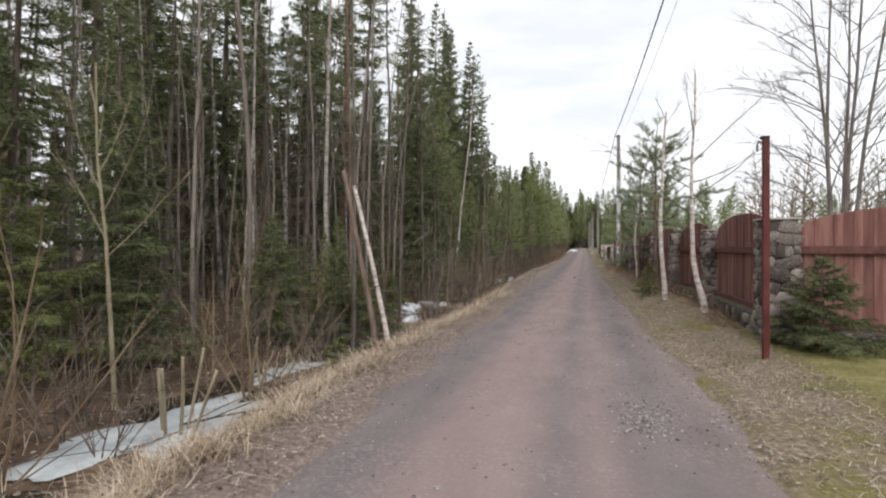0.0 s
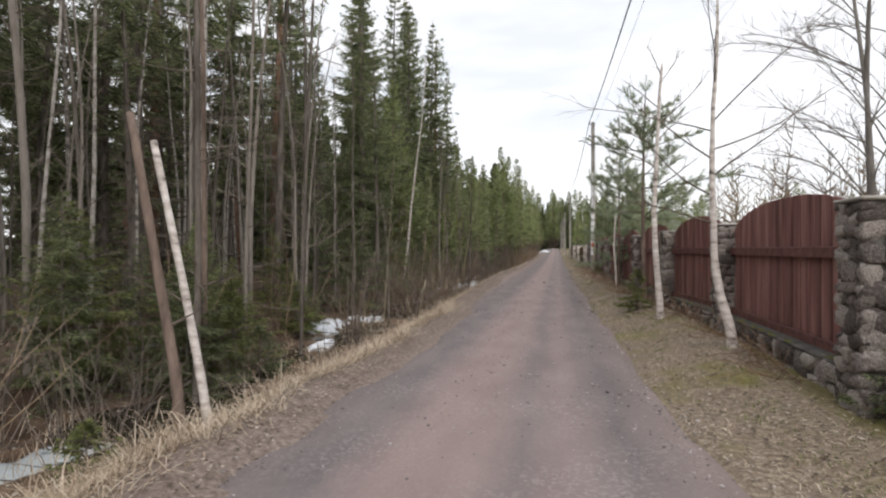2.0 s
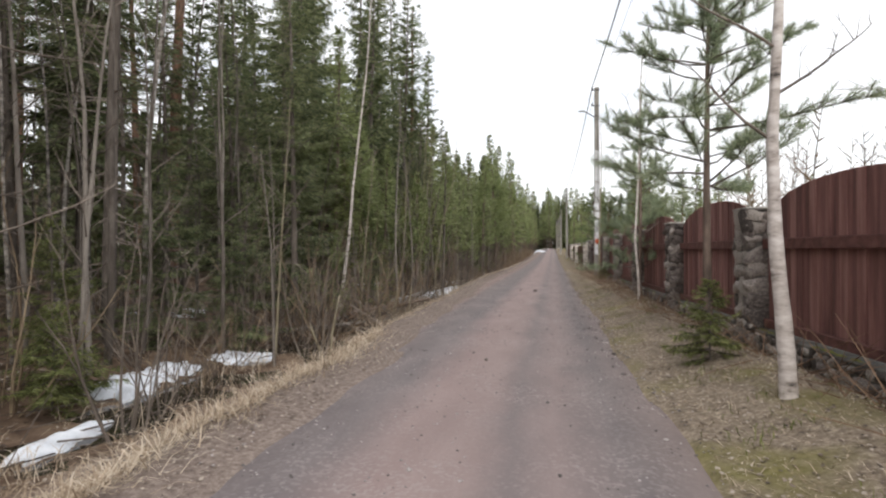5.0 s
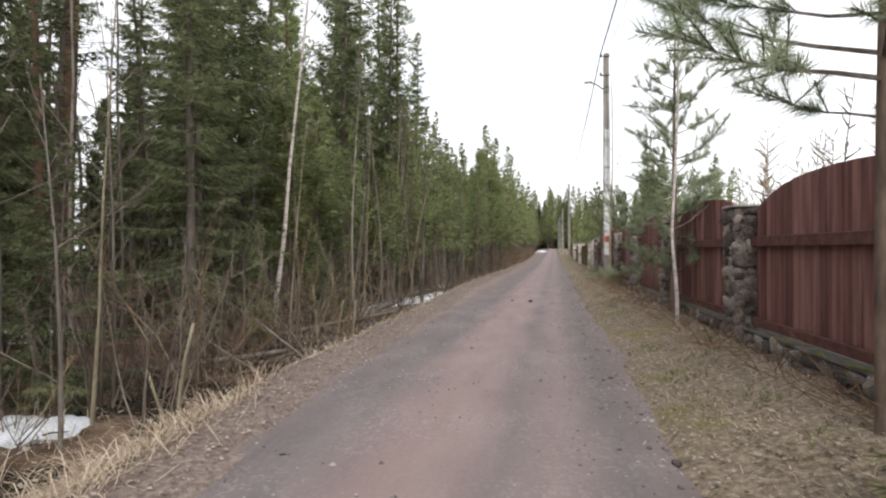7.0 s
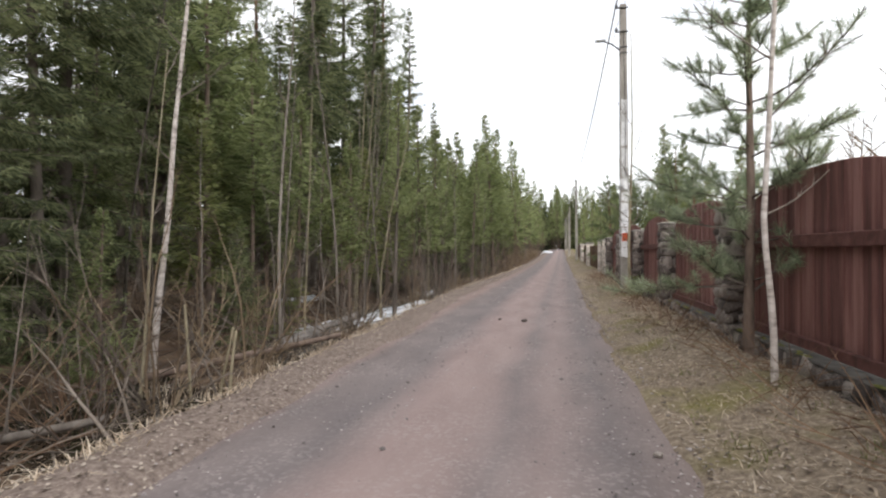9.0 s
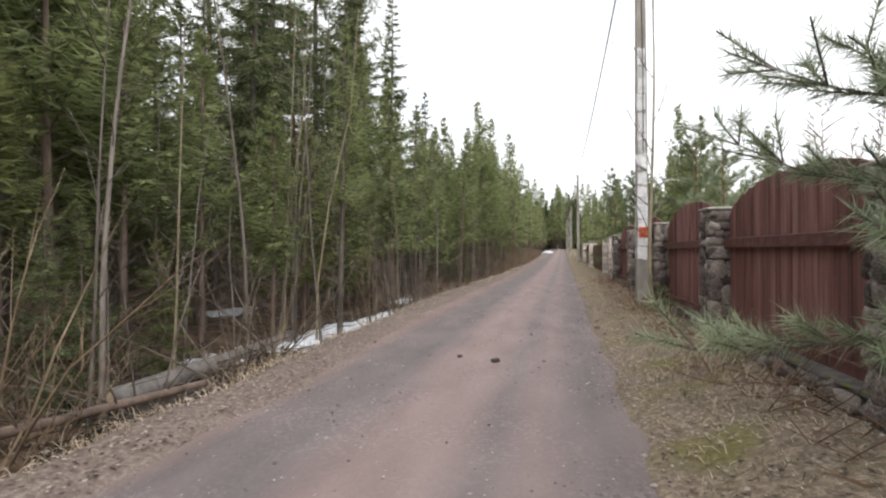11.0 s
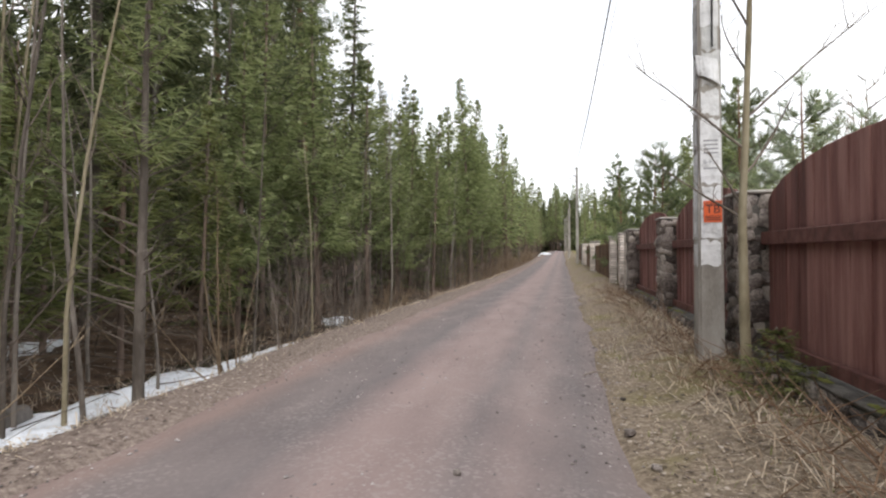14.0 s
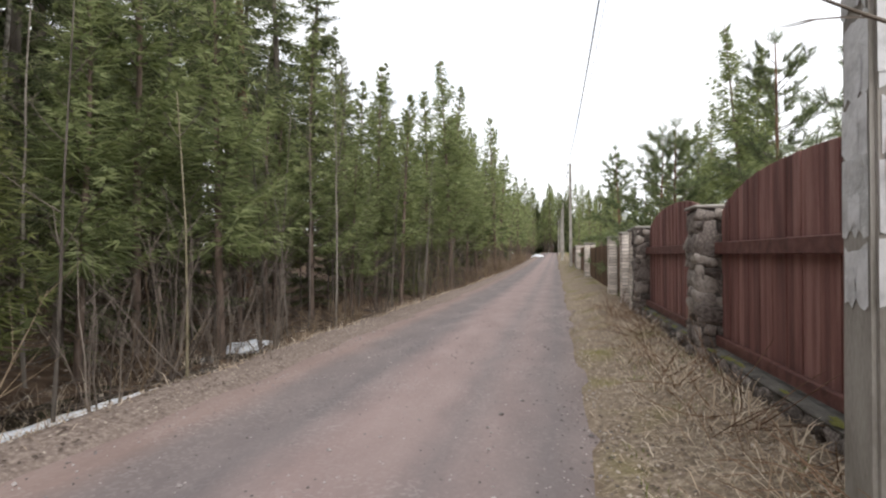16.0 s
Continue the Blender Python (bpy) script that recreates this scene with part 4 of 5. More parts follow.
# white brick pillars and brown boards of the next plot
def brick_pillar(x, y, wide, deep, top):
    base = land(x, y) - 0.04
    t = thing("brick_pillar", "white brick fence pillar", "pillar", "brick fence pillars", at=(x, y, base))
    part("core", bevelled_box((wide - 0.02, deep - 0.02, top - base), 0.004, (wide / 2, deep / 2, (top - base) / 2)), MORTAR, t)
    n = int((top - base) / 0.075)
    bw = (wide - 0.012) / 2
    bm = bevelled_box((bw, 0.12, 0.065), 0.006)
    me = bpy.data.meshes.new("brick")
    bm.to_mesh(me)
    bm.free()
    me.materials.append(BRICK)
    for c in range(n):
        z = 0.035 + c * 0.075
        for k in range(2):
            s = new("brick", me)
            s.parent = t
            s.location = (bw / 2 + k * (bw + 0.012), 0.054, z)
            s = new("brick", me)
            s.parent = t
            s.matrix_basis = pose(0.054, 0.12 + bw / 2 + k * (bw + 0.012) * (deep - 0.13 - bw) / (bw + 0.012), z, 0, 0, 90)
    part("cap", bevelled_box((wide + 0.06, deep + 0.06, 0.05), 0.012, (wide / 2, deep / 2, top - base + 0.02)), CONCRETE, t, "flat concrete cap")
    return t


def board_fence(x, y0, y1, top, label="brown weathered board fence panel"):
    t = thing("fence_panel", label, "fence panel", "brown board panels")
    base = land(x, 0.5 * (y0 + y1)) + 0.06
    n = max(2, round((y1 - y0) / 0.13))
    w = (y1 - y0) / n
    for i in range(n):
        y = y0 + i * w
        part("board", bevelled_box((0.022, w - 0.008, top - base), 0.003, (x + 0.012 * (i % 2), y + w / 2, (top + base) / 2)), BROWN_BOARD, t)
    part("rail", bevelled_box((0.04, y1 - y0, 0.09), 0.006, (x + 0.05, (y0 + y1) / 2, top - 0.3)), BROWN_BOARD, t)
    return t


bricks = [(1.98, 39.62), (1.98, 41.2), (1.98, 44.2)]
for x, y in bricks:
    brick_pillar(x, y, 0.5, 0.5, 1.78)
board_fence(2.2, 40.13, 41.18, 1.6, "narrow brown steel-framed wicket gate")
board_fence(2.2, 41.72, 44.18, 1.62)
board_fence(2.15, 44.72, 55.5, 1.62)
brick_pillar(1.9, 55.6, 0.5, 0.5, 1.85)
board_fence(2.15, 56.15, 66.0, 1.75)
brick_pillar(1.85, 66.1, 0.6, 3.0, 1.9)
board_fence(2.1, 69.2, 88.0, 1.9)


# ---------------------------------------------------------------- red steel post by the corner
t = thing("steel_post", "tall rusty red square steel post with a hook", "post", at=(2.2, 7.5, land(2.2, 7.5)))
part("shaft", bevelled_box((0.075, 0.075, 2.88), 0.006, (0, 0, 1.34)), STEEL, t)
part("cap", bevelled_box((0.1, 0.09, 0.035), 0.008, (-0.01, 0, 2.79)), IRON, t, "dark flat cap")
h = Geo()
h.tube([Vector((-0.035, 0, 2.73)), Vector((-0.085, 0, 2.75)), Vector((-0.1, 0, 2.68)), Vector((-0.09, 0, 2.62))], [0.012] * 4, 6)
part("hook", h, IRON, t, "small dark iron hook")


# ---------------------------------------------------------------- poles and cables
def concrete_pole(x, y, tall, label, lamp=True):
    z0 = land(x, y)
    t = thing("utility_pole", label, "utility pole", "roadside poles", at=(x, y, z0))
    bm = bmesh.new()
    bmesh.ops.create_cube(bm, size=1.0)
    for v in bm.verts:
        k = 0.118 if v.co.z < 0 else 0.083
        v.co = Vector((math.copysign(k, v.co.x), math.copysign(k, v.co.y), -0.2 if v.co.z < 0 else tall))
    bmesh.ops.bevel(bm, geom=bm.edges[:], offset=0.018, segments=2, affect="EDGES")
    part("shaft", bm, CONCRETE, t, "grey concrete shaft")
    for k, z in enumerate((tall - 0.12, tall - 0.75)):
        g = Geo()
        g.tube([Vector((-0.2, -0.1, z)), Vector((0.12, -0.1, z))], [0.018, 0.018], 6)
        part("crossarm", g, IRON, t, "short dark steel arm")
        g = Geo()
        g.tube([Vector((-0.18, -0.1, z)), Vector((-0.18, -0.1, z + 0.05)), Vector((-0.18, -0.1, z + 0.1))], [0.03, 0.045, 0.02], 8)
        part("insulator", g, IRON, t)
    for z in (tall - 1.15, tall - 1.3):
        part("band", bevelled_box((0.2, 0.2, 0.03), 0.004, (0, 0, z)), IRON, t, "dark steel band")
    if lamp:
        g = Geo()
        g.tube([Vector((-0.08, 0, tall - 1.2)), Vector((-0.3, -0.02, tall - 1.02)), Vector((-0.5, -0.05, tall - 0.95))], [0.02, 0.018, 0.018], 6)
        part("lamp_arm", g, IRON, t)
        part("lamp_head", bevelled_box((0.26, 0.1, 0.05), 0.015, (-0.58, -0.05, tall - 0.93)), LAMP_GREY, t, "flat grey lamp head")
    g = Geo()
    g.tube([Vector((0.0, -0.1, tall - 0.7)), Vector((0.03, -0.115, tall * 0.6)), Vector((0.02, -0.125, tall * 0.4))], [0.008] * 3, 5)
    part("drop_cable", g, CABLE, t)
    return t


POLES = [(1.95, -9.5, 7.6), (1.815, 31.3, 7.6), (1.62, 71.0, 8.0), (1.55, 111.0, 8.0), (1.4, 150.0, 8.0)]
poles = []
for i, (x, y, tall) in enumerate(POLES):
    poles.append(concrete_pole(x, y, tall, "concrete utility pole covered with torn white posters" if i == 1 else "grey concrete utility pole with a small lamp"))
for (x0, y0, h0), (x1, y1, h1) in zip(POLES, POLES[1:]):
    a, b = Vector((x0 - 0.18, y0 - 0.1, land(x0, y0) + h0 - 0.02)), Vector((x1 - 0.18, y1 - 0.1, land(x1, y1) + h1 - 0.02))
    for dz, sag, rad in ((0.0, 0.75, 0.017), (-0.62, 0.95, 0.004)):
        g = Geo()
        g.tube([a.lerp(b, k / 24) + Vector((0, 0, dz - sag * 4 * (k / 24) * (1 - k / 24))) for k in range(25)], [rad] * 25, 6)
        tagged(part("overhead_cable", g, CABLE), "thick black overhead cable" if rad > 0.01 else "thin black overhead wire", "cable")

# far slender poles of the side streets
for x, y, tall in ((1.2, 95, 6.2), (0.9, 128, 6.5)):
    concrete_pole(x, y, tall, "grey concrete utility pole with a small lamp")

# posters on the near pole
pole = poles[1]
pr = random.Random(41)


def half(z):
    return 0.1185 - 0.0345 * z / 7.6


def poster(z0, z1, face, x0, x1, mat, name="poster", label="", lift=0.003):
    """A torn sheet glued to one face of the pole; x0 and x1 run from -1 to 1 across the face."""
    g = Geo()
    n = 6
    turn = {"near": 0, "left": -90, "right": 90}[face]
    rot = pose(0, 0, 0, 0, 0, turn)
    for k in range(n + 1):
        x = x0 + (x1 - x0) * k / n
        for z in (z0, z1):
            zz = z + pr.uniform(-0.025, 0.025)
            hw = half(zz)
            g.v.append(rot @ Vector((x * (hw - 0.012), -hw - lift, zz)))
    for k in range(n):
        g.f.append((2 * k, 2 * k + 2, 2 * k + 3, 2 * k + 1))
    return part(name, g, mat, pole, label)


z = 0.92
while z < 4.85:
    dz = pr.uniform(0.22, 0.36)
    for face in ("near", "left", "right"):
        poster(z, z + dz * pr.uniform(0.8, 1.05), face, -1 + pr.uniform(0, 0.25), 1 - pr.uniform(0, 0.2), pr.choice((PAPER, PAPER, PAPER, PAPER_GREY)), lift=0.003 + 0.001 * pr.random())
        if pr.random() < 0.7:
            x = pr.uniform(-0.8, 0.1)
            poster(z + 0.03, z + dz * pr.uniform(0.4, 0.9), face, x, x + pr.uniform(0.4, 0.9), pr.choice((PAPER, PAPER, PAPER_GREY)), lift=0.006 + 0.001 * pr.random())
    z += dz
g = Geo()
for k in range(7):
    u = k / 6
    g.v += [Vector((-0.105 + 0.2 * u, -0.112 - 0.05 * math.sin(3.1 * u), 2.78 - 0.12 * u)), Vector((-0.13 + 0.2 * u, -0.112, 2.98 - 0.06 * u))]
for k in range(6):
    g.f.append((2 * k, 2 * k + 2, 2 * k + 3, 2 * k + 1))
part("loose_flap", g, PAPER, pole, "torn poster flap curling outwards")


def words(text, size, parent, at, mat, name="lettering"):
    cu = bpy.data.curves.new(name, "FONT")
    cu.body, cu.size, cu.align_x, cu.align_y, cu.extrude = text, size, "CENTER", "CENTER", 0.0006
    tmp = bpy.data.objects.new("lettering", cu)
    scene.collection.objects.link(tmp)
    me = bpy.data.meshes.new_from_object(tmp.evaluated_get(bpy.context.evaluated_depsgraph_get()))
    bpy.data.objects.remove(tmp)
    me.materials.clear()
    me.materials.append(mat)
    ob = new(name, me)
    ob.parent = parent
    ob.matrix_basis = pose(*at, 90, 0, 0)
    return ob


ZS = 1.44
bm = bevelled_box((0.165, 0.003, 0.21), 0.001, (0.012, -half(ZS) - 0.012, ZS))
notice = part("notice", bm, ORANGE, pole, "orange paper notice with black letters")
words("TB", 0.115, notice, (0.012, -half(ZS) - 0.0145, ZS + 0.018), INK)
for k, (dz, hh) in enumerate(((0.082, 0.006), (0.068, 0.005), (-0.045, 0.006), (-0.062, 0.008), (-0.08, 0.01))):
    part("text_line", bevelled_box((0.14, 0.001, hh), 0.0002, (0.012, -half(ZS) - 0.0145, ZS + dz)), INK, notice)
bm = bevelled_box((0.19, 0.002, 0.4), 0.0008, (0.0, -half(2.0) - 0.0095, 1.98))
sheet = part("notice", bm, PAPER, pole, "faded white paper notice with a phone number")
words("8-921", 0.06, sheet, (0.0, -half(2.0) - 0.0115, 1.92), GREY_INK)
for dz in (0.15, 0.11, 0.07, 0.03, -0.12):
    part("text_line", bevelled_box((0.13, 0.001, 0.016), 0.0002, (0.0, -half(2.0) - 0.0112, 1.98 + dz)), GREY_INK, sheet)


# ---------------------------------------------------------------- trees on the verge by the fence
def hero_tree(name, label, x, y, path, rads, limbs, bark, twig, seed, sides=9, sub=5):
    """A tree that follows its own trunk line; limbs: height on the trunk (0 to 1), heading, slope, length."""
    r = random.Random(seed)
    t = thing(name, label, "tree")
    t.location = (x, y, land(x, y))
    wood, fine = Geo(), Geo()
    pts = [Vector(p) for p in path]
    smooth = [along(pts, k / 20)[0] for k in range(21)]
    rr = [rads[0] + (rads[1] - rads[0]) * (k / 20) ** 0.8 + 0.03 * rads[0] * math.sin(k * 2.1) for k in range(21)]
    wood.tube(smooth, rr, sides)
    part("trunk", wood, bark, t, smooth=True)
    for u, a, s, L in limbs:
        g = Geo()
        p0, _ = along(smooth, u)
        limb = bend(p0, ring(radians(a), radians(s)), L, 7, r, 0.1, 0.02)
        k = 0.22 * rr[int(u * 20)] + 0.003
        g.tube(limb, [k * (1 - 0.85 * i / 7) + 0.002 for i in range(8)], 5)
        part("limb", g, twig, t, smooth=True)
        for e in range(int(sub * (0.5 + L))):
            q, bd = along(limb, r.uniform(0.2, 0.99))
            tw = bend(q, bd + Vector((r.uniform(-0.8, 0.8), r.uniform(-0.8, 0.8), r.uniform(-0.3, 0.5))), L * r.uniform(0.12, 0.4), 3, r, 0.2)
            fine.tube(tw, [0.004, 0.003, 0.002, 0.001], 3, False)
            q2, b2 = along(tw, 0.6)
            fine.tube(bend(q2, b2 + Vector((r.uniform(-0.8, 0.8), r.uniform(-0.8, 0.8), r.uniform(-0.3, 0.4))), L * 0.1, 2, r, 0.2), [0.003, 0.002, 0.001], 3, False)
    tagged(part("twigwork", fine, twig, t), kind="stuff")
    return t


hero_tree("birch_tree", "young white birch with a crooked base, leafless", 2.14, 10.7,
          [(0, 0, -0.2), (-0.02, 0, 0.2), (-0.14, 0, 0.62), (-0.2, 0.02, 1.0), (-0.21, 0.02, 1.5), (-0.23, 0.02, 2.2), (-0.22, 0, 2.9), (-0.17, 0, 3.6), (-0.17, 0, 4.5)], (0.072, 0.012),
          [(0.56, 150, 35, 1.3), (0.6, 20, 40, 1.7), (0.64, 200, 25, 1.2), (0.7, 130, 20, 2.4), (0.72, 20, 50, 2.2), (0.76, 80, 70, 1.6), (0.8, 250, 60, 1.2), (0.66, 330, 15, 1.3), (0.5, 190, 10, 1.0)], BARK_BIRCH, TWIG, 51)
hero_tree("birch_tree", "young white birch beside the fence, leafless", 1.9, 13.9,
          [(0, 0, -0.2), (-0.03, 0, 0.4), (-0.1, 0, 1.2), (-0.12, 0, 2.0), (-0.07, 0, 3.0), (-0.03, 0, 4.0), (0.02, 0, 4.6)], (0.075, 0.02),
          [(0.5, 170, 35, 0.9), (0.56, 20, 30, 1.3), (0.62, 200, 30, 1.1), (0.7, 60, 30, 1.5), (0.75, 0, 40, 1.3), (0.8, 140, 45, 1.0), (0.9, 30, 60, 0.8), (0.94, 200, 70, 0.6)], BARK_BIRCH, TWIG, 52)
hero_tree("birch_tree", "thin pale birch beside a young pine", 1.91, 21.43,
          [(0, 0, -0.2), (-0.01, 0, 0.5), (-0.08, 0, 1.3), (-0.03, 0, 2.2), (0.02, 0, 3.2), (0.03, 0, 4.3), (0.1, 0, 5.6)], (0.033, 0.01),
          [(0.35, 10, 25, 0.7), (0.5, 40, 40, 0.9), (0.58, 160, 45, 0.8), (0.66, 0, 40, 0.9), (0.75, 210, 50, 0.8), (0.85, 60, 55, 0.7)], BARK_BIRCH, TWIG, 53)
hero_tree("aspen_tree", "slim yellowish young tree beside the pole, leafless", 1.83, 30.23,
          [(0, 0, -0.2), (-0.02, 0, 0.5), (-0.03, 0, 1.3), (0.0, 0, 2.0), (0.04, 0, 3.0), (0.07, 0, 4.2), (0.05, 0, 6.4)], (0.048, 0.01),
          [(0.34, 160, 32, 0.8), (0.36, 120, 60, 0.7), (0.42, 20, 45, 0.9), (0.47, 190, 40, 1.1), (0.52, 340, 35, 1.0), (0.58, 100, 50, 1.0), (0.64, 210, 50, 0.9), (0.72, 30, 55, 0.8), (0.82, 170, 60, 0.7)], BARK_YELLOW, TWIG, 54)

place(build_pine(5.1, 2.5, 61, PINE_BLUE, 0.42, 0.13, 0.0065, 60, 0.36, bark=BARK_BROWN, twigs=4, label="slender pine with a bare brown trunk and pale needles"), 1.99, 16.5, 20)
place(build_pine(5.0, 1.5, 62, PINE_BLUE, 0.16, 0.13, 0.0065, 60, 0.5, bark=BARK_BROWN, twigs=4), 2.1, 22.7, 70)
for x, y, s, seed in ((4.75, 36.5, 4.5, 63), (5.0, 41.0, 5.9, 64), (3.6, 46.0, 5.2, 66), (6.6, 39.0, 4.4, 67), (3.4, 42.6, 4.6, 68)):
    place(build_pine(s, 2.0, seed, PINE_BLUE if seed in (63, 67) else PINE, 0.1, 0.15, 0.012, 34, 0.4), x, y, seed * 40)
place(build_pine(6.6, 2.0, 65, PINE, 0.08, 0.2, 0.03, 14, 0.42, twigs=4, fine=False, label="dense bushy green pine behind the fence"), 3.6, 56.0, 0)
place(build_spruce(1.3, 1.0, 71, 2.6, leaf=0.85, needles=SPRUCE, skirt=0.02), 3.1, 8.2, 0, "low round dark green spruce bush on the grass")
place(build_spruce(0.85, 0.5, 72, 2.4, leaf=0.7, needles=SPRUCE_BRIGHT), 1.7, 15.3, 0, "small bright green spruce sapling")
place(build_spruce(0.5, 0.45, 73, 2.6, leaf=0.55, needles=SPRUCE_BRIGHT), 1.95, 29.95, 0, "small bright green spruce sapling")
for i, (x, y, tall, wide, turn) in enumerate(((-4.9, 11.2, 1.25, 0.85, 0), (-5.5, 11.9, 1.4, 0.9, 50), (-4.75, 9.9, 1.75, 1.0, 100), (-5.3, 10.6, 1.9, 1.05, 150), (-6.0, 9.4, 2.3, 1.2, 200), (-4.3, 10.9, 0.8, 0.6, 250), (-5.4, 14.2, 1.2, 0.8, 20), (-3.45, 7.1, 0.6, 0.42, 30), (-6.2, 6.2, 1.9, 1.2, 70), (-6.6, 4.8, 2.4, 1.4, 10))):
    place(build_spruce(tall, wide, 474 + i, 1.7, leaf=0.75, needles=SPRUCE_BRIGHT if i % 3 < 2 else SPRUCE), x, y, turn, "small bright green spruce sapling" if i % 3 < 2 else "small dark green spruce sapling")

# the broad bare tree in the yard
big = thing("bare_tree", "broad many-stemmed bare tree behind the fence", "tree")
big.location = (6.1, 15.2, land(6.1, 15.2) - 0.1)
br = random.Random(81)
fine = Geo()
for k in range(5):
    g = Geo()
    a = 1.26 * k + 0.9
    stem = bend(Vector((0.16 * math.cos(a), 0.16 * math.sin(a), 0)), ring(a, 1.53), 2.4, 4, br, 0.02)
    stem += bend(stem[-1], ring(a, 1.47 + 0.05 * (k % 2)), 7.2, 9, br, 0.04, 0.02)[1:]
    n = len(stem) - 1
    rad = [0.06 * (1 - 0.92 * i / n) + 0.006 for i in range(n + 1)]
    g.tube(stem, rad, 8)
    part("stem", g, BARK_YARD, big, smooth=True)
    for e in range(17):
        u = 0.2 + 0.78 * (e + br.random()) / 17
        p0, d0 = along(stem, u)
        L = 3.9 * (1.2 - u) * br.uniform(0.5, 1.1)
        limb = bend(p0, ring(a + br.uniform(-1.5, 1.5), br.uniform(0.35, 0.9)) + d0 * 0.3, L, 8, br, 0.09, -0.07)
        h = Geo()
        k0 = 0.22 * rad[int(u * n)] + 0.003
        h.tube(limb, [k0 * (1 - 0.8 * i / 8) + 0.003 for i in range(9)], 5)
        part("limb", h, BARK_YARD, big)
        for s in range(int(5 + 4 * L)):
            q, bd = along(limb, br.uniform(0.25, 0.99))
            tw = bend(q, bd + Vector((br.uniform(-0.7, 0.7), br.uniform(-0.7, 0.7), br.uniform(-0.2, 0.5))), br.uniform(0.3, 0.9), 3, br, 0.15, -0.03)
            fine.tube(tw, [0.006, 0.0045, 0.003, 0.002], 3, False)
            for v in range(2):
                q2, b2 = along(tw, br.uniform(0.3, 0.95))
                fine.tube(bend(q2, b2 + Vector((br.uniform(-0.8, 0.8), br.uniform(-0.8, 0.8), br.uniform(-0.2, 0.4))), br.uniform(0.12, 0.35), 2, br, 0.2), [0.004, 0.003, 0.002], 3, False)
tagged(part("twigwork", fine, BARK_YARD, big), kind="stuff")

# broken leaning birch over the ditch edge, and its neighbour
hero_tree("broken_birch", "broken dead birch leaning over the ditch", -2.97, 7.95, [(0, 0, -0.15), (-0.14, 0.02, 0.55), (-0.34, 0.04, 1.4), (-0.68, 0.06, 2.75)], (0.047, 0.032), [(0.6, 200, 30, 0.3)], BARK_BIRCH, TWIG, 91)
hero_tree("dead_tree", "dark dead trunk leaning beside a broken birch", -3.15, 7.8, [(0, 0, -0.2), (-0.1, 0.02, 0.7), (-0.3, 0.04, 1.6), (-0.62, 0.06, 3.1)], (0.058, 0.036), [(0.5, 20, 20, 0.3)], BARK_BROWN, TWIG, 92)


for x, y, seed, top in ((-4.4, 9.6, 93, -0.1), (-4.75, 10.2, 94, -0.15), (-5.0, 11.6, 95, 0.25), (-4.55, 12.7, 97, 0.35)):
    hr = random.Random(seed)
    hero_tree("dead_tree", "brown-grey tree trunk with thin dry side twigs", x, y, [(0, 0, -0.3), (0.03, 0, 2.0), (0.05 + 0.3 * top, 0, 4.5), (top, 0, 9.0)], (0.052 if seed < 95 else 0.04, 0.02),
              [(hr.uniform(0.12, 0.95), hr.uniform(0, 360), hr.uniform(-15, 25), hr.uniform(0.4, 1.2)) for _ in range(16)], BARK_GREY if seed != 94 else BARK_BROWN, TWIG, seed)

# the leaning birch, the slim pine and the clump of saplings on the ditch's far bank
hero_tree("birch_tree", "slender white birch leaning out of the forest edge, leafless", -5.85, 23.4, [(0, 0, -0.2), (0.13, 0, 1.0), (0.3, 0, 2.2), (0.42, 0, 3.6), (0.62, 0, 5.2), (0.85, 0, 7.0), (1.0, 0, 9.2)], (0.062, 0.014),
          [(0.45, 200, 40, 0.7), (0.55, 20, 45, 0.9), (0.63, 170, 45, 0.9), (0.7, 340, 50, 0.9), (0.8, 60, 50, 0.8), (0.88, 200, 55, 0.7)], BARK_BIRCH, TWIG, 55)
place(build_spruce(6.8, 1.25, 46, 1.0, BRIGHT_PINE, 0.12, 0.2, 0.42, 0.8, "slim young pine with a bare grey stem beside old snow", 0.45, "pine_tree", BARK_GREY), -4.4, 30.8, 30)
for i, (dx, dy) in enumerate(((0, 0), (0.16, 0.1), (-0.15, 0.2), (0.3, -0.12), (0.55, 0.3))):
    hr = random.Random(300 + i)
    hero_tree("willow_sapling", "slim grey sapling with sparse bare shoots", -5.1 + dx, 29.7 + dy, [(0, 0, -0.3), (0.04, 0, 1.2), (0.1 + 0.05 * i, 0, 2.8), (0.2 + 0.14 * i, 0, 4.6), (0.3 + 0.16 * i, 0, 6.6)], (0.03, 0.007),
              [(hr.uniform(0.3, 0.95), hr.uniform(0, 360), hr.uniform(35, 65), hr.uniform(0.4, 0.9)) for _ in range(7)], BARK_GREY if i % 2 else BARK_YELLOW, TWIG, 310 + i, sides=6, sub=3)
